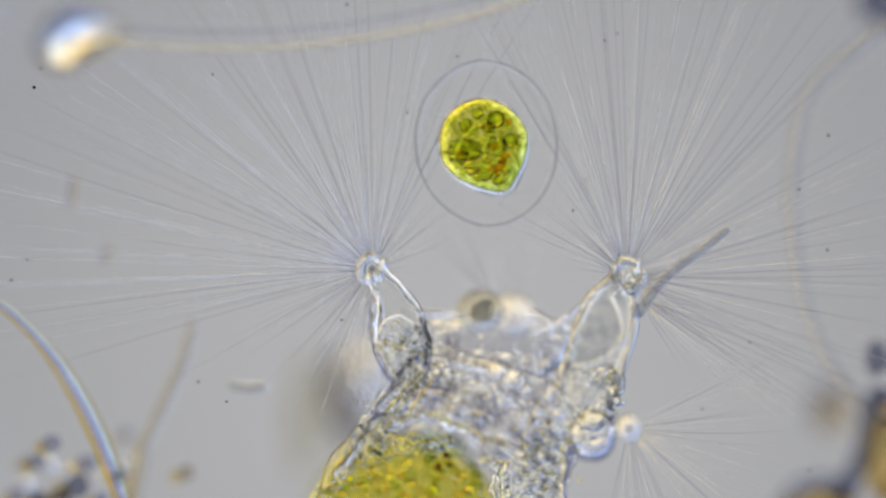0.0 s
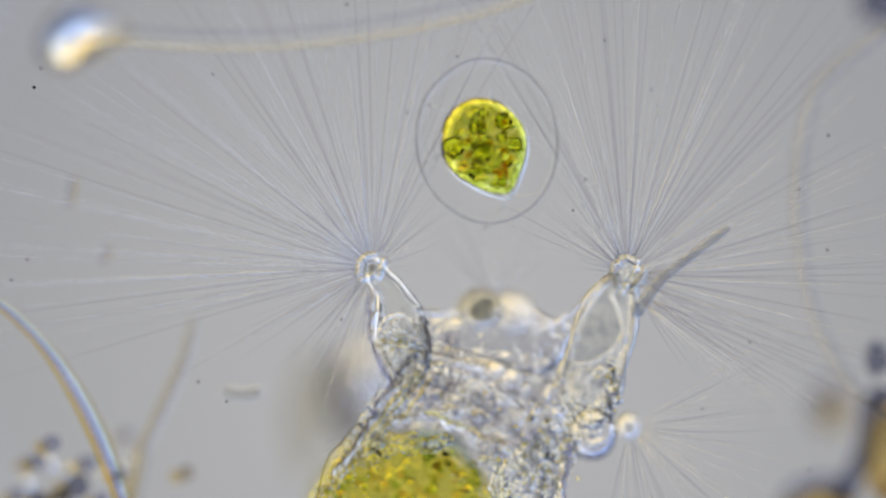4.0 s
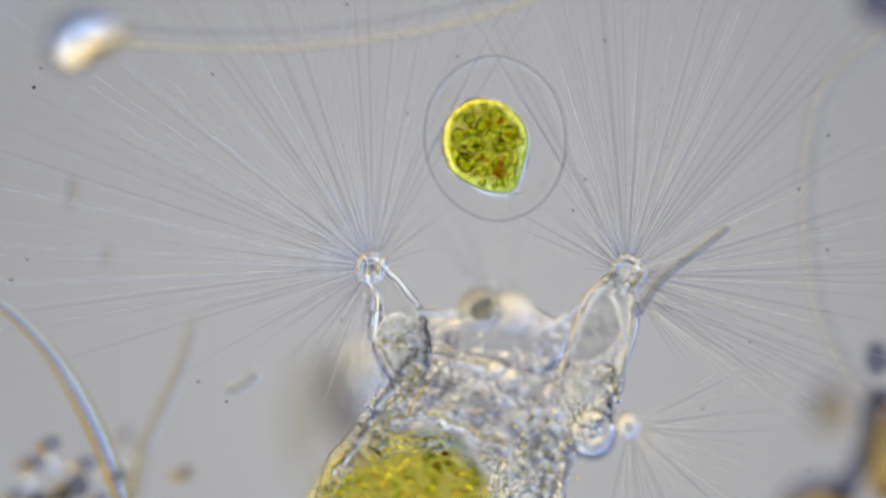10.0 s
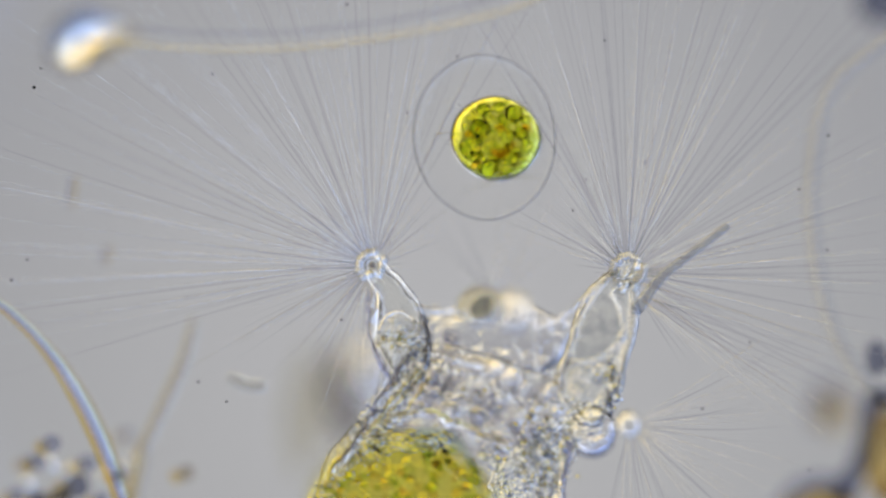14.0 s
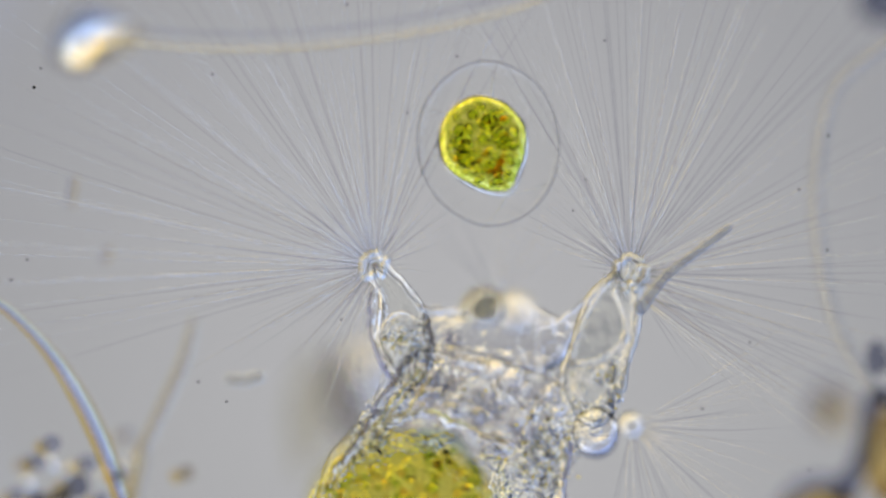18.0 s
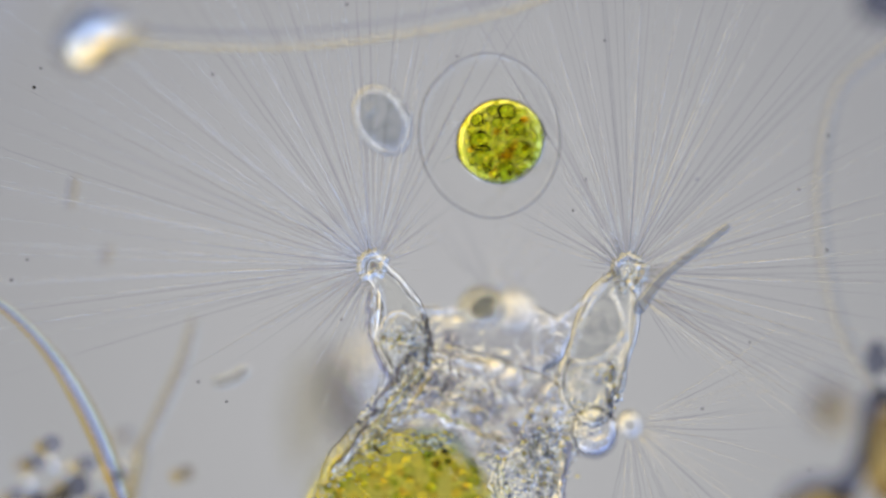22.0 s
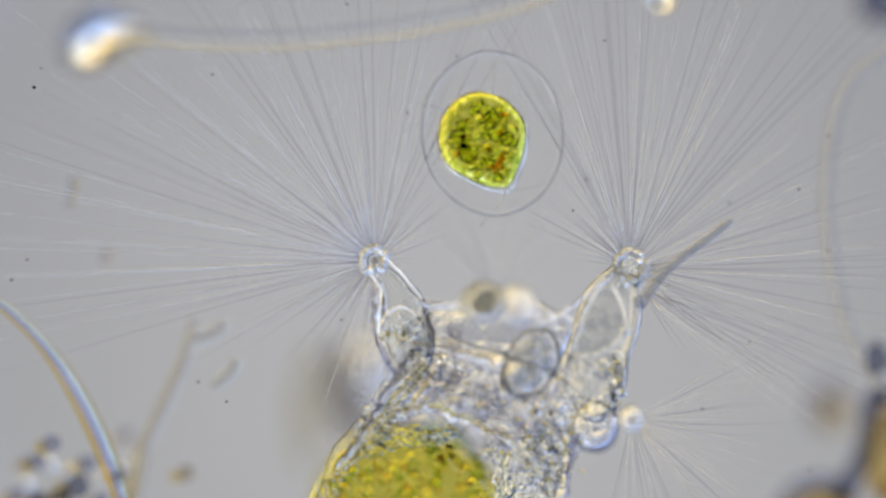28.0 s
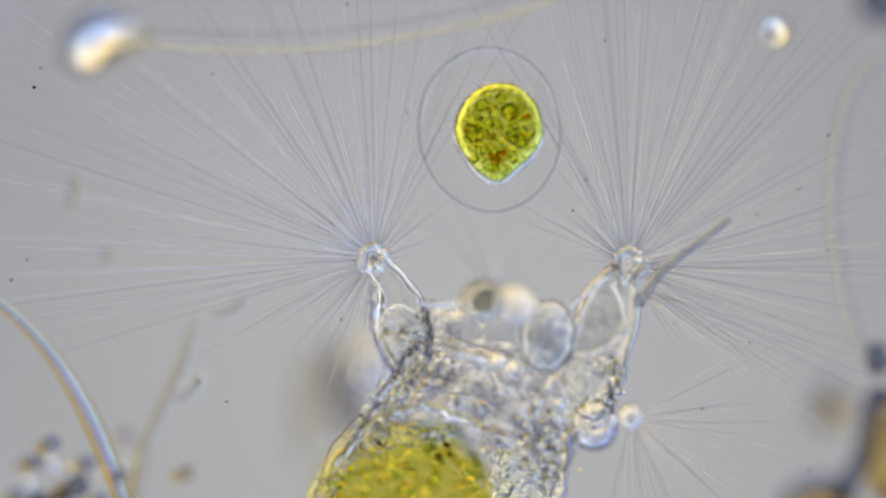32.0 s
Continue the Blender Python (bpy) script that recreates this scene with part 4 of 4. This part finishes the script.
def motions():
    def place(x, y, z=0.0, turn=0.0):
        p = grid(x, y, z)
        return pose(p.x, p.y, p.z, 0, 0, turn)

    def lean(dx, dy, roll, tilt, spin):
        """The cell in its capsule: shift, roll in the plane, lean of its point towards the viewer, spin on its axis."""
        return pose(dx * STEP, -dy * STEP, 0, 0, 0, roll) @ pose(0, 0, 0, -tilt) @ pose(0, 0, 0, 0, spin)

    walk(alga, [
        (0, place(861, 253)),
        (0.5, place(863, 257)),
        (1, place(865, 249)),
        (1.5, place(869, 239)),
        (2, place(873, 236)),
        (2.5, place(866, 240)),
        (3, place(866, 247)),
        (3.5, place(864, 251)),
        (5.5, place(860, 241)),
        (6, place(857, 242)),
        (6.5, place(856, 246)),
        (7, place(865, 236)),
        (7.5, place(855, 252)),
        (8, place(856, 253)),
        (8.5, place(862, 254)),
        (9, place(869, 261)),
        (9.5, place(865, 246)),
        (10, place(877, 245)),
        (10.5, place(870, 247)),
        (11, place(866, 246)),
        (11.5, place(864, 247)),
        (12, place(862, 247)),
        (12.5, place(862, 246)),
        (13, place(862, 245)),
        (13.5, place(861, 243)),
        (14, place(858, 243)),
        (14.5, place(866, 242)),
        (16.5, place(862, 246)),
        (17, place(860, 253)),
        (17.5, place(870, 254)),
        (18, place(865, 254)),
        (18.5, place(864, 254)),
        (19, place(870, 247)),
        (19.5, place(867, 245)),
        (20, place(866, 247)),
        (20.5, place(862, 244)),
        (21, place(862, 246)),
        (21.5, place(871, 246)),
        (22, place(867, 240)),
        (22.5, place(866, 246)),
        (23, place(866, 233)),
        (23.5, place(875, 238)),
        (24, place(881, 234)),
        (24.5, place(871, 248)),
        (25, place(868, 238)),
        (25.5, place(856, 236)),
        (27.5, place(874, 237)),
        (28, place(872, 236)),
        (28.5, place(868, 240)),
        (29, place(866, 243)),
        (29.5, place(873, 241)),
        (30, place(868, 238)),
        (30.5, place(867, 229)),
        (31, place(852, 233)),
        (31.5, place(868, 238)),
        (32, place(867, 229)),
    ])
    walk(cell, [
        (0, lean(-2, 8, 25, 20, 10)),
        (0.5, lean(-5, 11, 25, 15, 19)),
        (1, lean(-6, 18, 32, 10, 20)),
        (1.5, lean(-8, 18, 28, 5, 16)),
        (2, lean(-18, 16, 25, 10, 14)),
        (2.5, lean(-20, 29, 25, 0, 17)),
        (3, lean(-19, 20, 20, 0, 26)),
        (3.5, lean(-12, 16, 24, 0, 34)),
        (5.5, lean(16, 0, 22, 15, -6)),
        (6, lean(15, 0, 15, 0, -30)),
        (6.5, lean(20, 0, 15, 0, -50)),
        (7, lean(12, 4, 17, 0, -58)),
        (7.5, lean(6, 2, 22, 0, -40)),
        (8, lean(1, 4, 30, 15, -16)),
        (8.5, lean(-7, 6, 33, 20, -25)),
        (9, lean(-10, 14, 28, 15, -34)),
        (9.5, lean(-11, 16, 22, 8, -36)),
        (10, lean(-15, 16, 27, 10, -29)),
        (10.5, lean(-18, 13, 22, 5, -14)),
        (11, lean(-15, 20, 20, 5, 3)),
        (11.5, lean(-12, 19, 22, 5, 13)),
        (12, lean(-4, 18, 10, 20, 8)),
        (12.5, lean(3, 20, 12, 45, 4)),
        (13, lean(11, 18, 20, 55, 0)),
        (13.5, lean(15, 11, 20, 55, 4)),
        (14, lean(20, 6, 8, 50, 10)),
        (14.5, lean(16, -4, 3, 45, 34)),
        (16.5, lean(4, -4, 32, 15, 1)),
        (17, lean(-1, 8, 40, 20, -10)),
        (17.5, lean(-4, 8, 32, 15, -13)),
        (18, lean(-7, 4, 25, 8, -11)),
        (18.5, lean(-10, 12, 25, 8, -9)),
        (19, lean(-14, 14, 15, 3, -13)),
        (19.5, lean(-20, 20, 22, 0, -22)),
        (20, lean(-14, 16, 22, 0, -33)),
        (20.5, lean(-9, 20, 20, 15, -25)),
        (21, lean(0, 20, 12, 16, -10)),
        (21.5, lean(7, 22, 20, 45, -4)),
        (22, lean(20, 14, 20, 50, -5)),
        (22.5, lean(24, 8, 10, 50, 7)),
        (23, lean(23, 0, 20, 12, 10)),
        (23.5, lean(18, -1, 10, 20, 9)),
        (24, lean(24, 4, -12, 20, 30)),
        (24.5, lean(14, 4, -5, 0, 58)),
        (25, lean(8, 4, -6, 0, 72)),
        (25.5, lean(0, -6, 15, 0, 70)),
        (27.5, lean(-14, 8, 25, 5, 20)),
        (28, lean(-15, 15, 25, 5, -3)),
        (28.5, lean(-14, 16, 15, 0, -8)),
        (29, lean(-12, 16, 22, 0, -6)),
        (29.5, lean(-6, 12, 10, 0, -5)),
        (30, lean(0, 8, 5, 0, -8)),
        (30.5, lean(8, 11, -2, 5, -10)),
        (31, lean(21, 14, 30, 55, -4)),
        (31.5, lean(14, 5, 3, 25, -14)),
        (32, lean(15, 6, -5, 15, -20)),
    ])
    walk(rotifer, [
        (0, place(784, 1003.5, 0.0, -0)),
        (3, place(784, 1001, 0.0, -0)),
        (6, place(784, 1001, 0.0, -0)),
        (9, place(784, 1000.5, 0.0, -0)),
        (12, place(783, 1000, 0.0, -0)),
        (13, place(784, 997, 0.0, -0)),
        (14.5, place(784, 997, 0.0, -0)),
        (16.5, place(788, 999, 0.0, -0)),
        (17.5, place(789, 1000, 0.0, -0)),
        (18, place(789, 998, 0.0, -0)),
        (19, place(788, 998, 0.0, -0)),
        (21, place(787, 997, 0.0, -0)),
        (22.5, place(786, 997, 0.0, -0)),
        (23, place(786, 997, 0.0, -0)),
        (23.5, place(784, 995, 0.0, -0)),
        (24, place(784, 996, 0.0, -1)),
        (24.5, place(784, 994, 0.0, -1)),
        (25, place(786, 989, 0.0, -0.3)),
        (25.5, place(789, 987, 0.0, -0)),
        (27.5, place(789, 988, 0.0, -0)),
        (29, place(788, 988, 0.0, -0)),
        (30, place(787, 988, 0.0, -0)),
        (31, place(788, 986, 0.0, -0)),
        (32, place(787, 985, 0.0, -0)),
    ])
    walk(swimmer, [
        (0, place(-400, -330, 0.1, 40)),
        (18, place(-200, -300, 0.1, 40)),
        (20.6, place(240, -260, 0.1, 45)),
        (21, place(340, -150, 0.1, 50)),
        (21.2, place(500, 70, 0.1, 55)),
        (21.4, place(606, 170, 0.05, 62)),
        (21.6, place(614, 182, 0, 35)),
        (21.8, place(665, 186, 0, 65)),
        (22, place(677, 214, 0.07, 30)),
        (22.2, place(768, 372, 0.1, 40)),
        (22.3, place(850, 564, 0.06, 8)),
        (22.4, place(868, 630, 0.05, 15)),
        (22.5, place(900, 660, 0.05, 50)),
        (22.7, place(888, 667, 0.05, 50)),
        (22.9, place(887, 704, 0.04, 60)),
        (23, place(880, 708, 0.04, 45)),
        (23.1, place(852, 721, 0.04, 20)),
        (23.3, place(918, 692, 0.05, 80)),
        (23.6, place(960, 622, 0.05, -25)),
        (24, place(985, 651, 0.05, -15)),
        (24.4, place(896, 658, 0.05, 35)),
        (24.6, place(830, 590, 0.05, 55)),
        (24.8, place(757, 526, 0.06, 70)),
        (25, place(789, 544, 0.06, -15)),
        (25.1, place(817, 573, 0.06, 40)),
        (25.3, place(805, 529, 0.06, -45)),
        (25.5, place(910, 624, 0.05, -100)),
        (26.5, place(900, 640, 0.05, -60)),
        (27.5, place(982, 594, 0.05, -20)),
        (27.8, place(930, 622, 0.05, -24)),
        (28, place(939, 642, 0.05, -28)),
        (28.1, place(940, 645, 0.05, -26)),
        (28.4, place(973, 608, 0.05, -10)),
        (28.7, place(901, 633, 0.05, 45)),
        (29, place(885, 619, 0.05, -20)),
        (29.3, place(929, 623, 0.05, -70)),
        (29.6, place(900, 633, 0.05, 15)),
        (29.8, place(835, 580, 0.05, -20)),
        (30, place(833, 546, 0.05, -62)),
        (30.2, place(894, 617, 0.05, 65)),
        (30.5, place(1002, 624, 0.05, -50)),
        (30.8, place(866, 670, 0.05, 65)),
        (31.1, place(850, 632, 0.05, 60)),
        (31.4, place(805, 485, 0.05, -15)),
        (31.7, place(890, 665, 0.05, 25)),
        (32, place(969, 595, 0.05, -8)),
    ])
    walk(bright_bead, [
        (0, place(820, -420, 0.22)),
        (20, place(1000, -190, 0.22)),
        (25.5, place(1108, -55, 0.22)),
        (27.5, place(1146, -5, 0.22)),
        (28, place(1165, 4, 0.22)),
        (28.5, place(1189, 14, 0.22)),
        (29, place(1222, 20, 0.22)),
        (29.5, place(1246, 27, 0.22)),
        (30, place(1277, 39, 0.22)),
        (30.5, place(1296, 49, 0.22)),
        (31, place(1322, 55, 0.22)),
        (31.5, place(1348, 59, 0.22)),
        (32, place(1366, 60, 0.22)),
    ])
    walk(rod, [
        (0, place(436, 687, -0.12, 0)),
        (1, place(439, 692, -0.12, 8)),
        (2, place(431, 700, -0.12, 0)),
        (3, place(428, 698, -0.12, -3)),
        (6, place(427, 690, -0.12, 17)),
        (7, place(431, 682, -0.12, 8)),
        (8, place(434, 690, -0.12, 14)),
        (9, place(431, 685, -0.12, 38)),
        (10, place(427, 681, -0.12, 36)),
        (11, place(424, 671, -0.12, 3)),
        (12, place(424, 672, -0.12, -6)),
        (13, place(428, 671, -0.12, -5)),
        (14, place(434, 680, -0.12, -12)),
        (17, place(432, 681, -0.12, 32)),
        (19, place(426, 663, -0.12, -15)),
        (20, place(409, 676, -0.12, 33)),
        (21, place(405, 671, -0.12, 22)),
        (23, place(407, 670, -0.12, 28)),
        (25, place(405, 663, -0.12, 25)),
        (28, place(397, 664, -0.12, 48)),
        (29, place(394, 655, -0.14, 42)),
        (29.5, place(370, 668, -0.14, 45)),
        (30, place(352, 686, -0.14, 40)),
        (30.5, place(343, 690, -0.14, 45)),
        (32, place(331, 692, -0.14, 45)),
    ])
    walk(drifter, [
        (0, place(-260, 640, -0.15, 0)),
        (20, place(-120, 640, -0.15, 10)),
        (25.5, place(60, 620, -0.15, 20)),
        (27.5, place(330, 600, -0.15, 30)),
        (28, place(369, 590, -0.15, 30)),
        (29, place(391, 546, -0.15, 25)),
        (30, place(487, 538, -0.15, 10)),
        (30.5, place(452, 514, -0.15, 0)),
        (31, place(445, 507, -0.15, 5)),
        (31.5, place(449, 510, -0.15, 15)),
        (32, place(405, 546, -0.15, 28)),
    ])
    walk(stalked, [
        (0, place(144, 74, 0.34)),
        (3, place(148, 74, 0.34)),
        (6, place(152, 72, 0.34)),
        (9, place(158, 74, 0.34)),
        (13, place(162, 76, 0.34)),
        (16.5, place(165, 76, 0.34)),
        (19, place(174, 76, 0.34)),
        (23, place(178, 74, 0.34)),
        (25.5, place(182, 74, 0.34)),
        (28, place(186, 74, 0.34)),
        (30, place(186, 76, 0.34)),
        (32, place(188, 78, 0.34)),
    ])
    walk(trunk, [
        (0, pose(2 * STEP, -0 * STEP, 0)),
        (3, pose(0 * STEP, -0 * STEP, 0)),
        (13, pose(0 * STEP, -0 * STEP, 0)),
        (17, pose(-4 * STEP, -0 * STEP, 0)),
        (22, pose(-3 * STEP, -0 * STEP, 0)),
        (23, pose(-1 * STEP, -0 * STEP, 0)),
        (23.5, pose(-3 * STEP, -1 * STEP, 0)),
        (24, pose(-13 * STEP, -3 * STEP, 0)),
        (24.5, pose(-10 * STEP, -3 * STEP, 0)),
        (25, pose(-4 * STEP, -0 * STEP, 0)),
        (25.5, pose(1 * STEP, -0 * STEP, 0)),
        (28, pose(2 * STEP, -0 * STEP, 0)),
        (32, pose(0 * STEP, -0 * STEP, 0)),
    ])
    base = grid(1128, 548, 0.03) - rot_base
    walk(finger, [
        (0, pose(base.x, base.y, base.z, 0, 0, 0)),
        (23, pose(base.x, base.y, base.z, 0, 0, 0)),
        (23.5, pose(base.x, base.y, base.z, 0, 0, -1)),
        (24, pose(base.x, base.y, base.z, 0, 0, -5)),
        (24.5, pose(base.x, base.y, base.z, 0, 0, -5)),
        (25, pose(base.x, base.y, base.z, 0, 0, -3)),
        (25.5, pose(base.x, base.y, base.z, 0, 0, -2)),
        (27.5, pose(base.x, base.y, base.z, 0, 0, 0)),
        (32, pose(base.x, base.y, base.z, 0, 0, 0)),
    ])
    walk(mote, [
        (0, place(1092, 60, 0.02)),
        (0.5, place(1072, 92, 0.02)),
        (1, place(1081, 105, 0.02)),
        (2, place(1088, 129, 0.02)),
        (3, place(1104, 137, 0.02)),
        (6, place(1237, 225, 0.02)),
        (9, place(1198, 253, 0.02)),
        (13, place(1138, 287, 0.02)),
        (19, place(1207, 290, 0.02)),
        (23, place(1240, 330, 0.02)),
        (28, place(1290, 360, 0.02)),
        (32, place(1340, 380, 0.02)),
    ])
    walk(strand, [
        (0, pose(0 * STEP, 0, 0)),
        (6, pose(16 * STEP, 0, 0)),
        (9, pose(22 * STEP, 0, 0)),
        (13, pose(32 * STEP, 0, 0)),
        (19, pose(46 * STEP, 0, 0)),
        (23, pose(52 * STEP, 0, 0)),
        (28, pose(62 * STEP, 0, 0)),
        (32, pose(74 * STEP, 0, 0)),
    ])


motions()
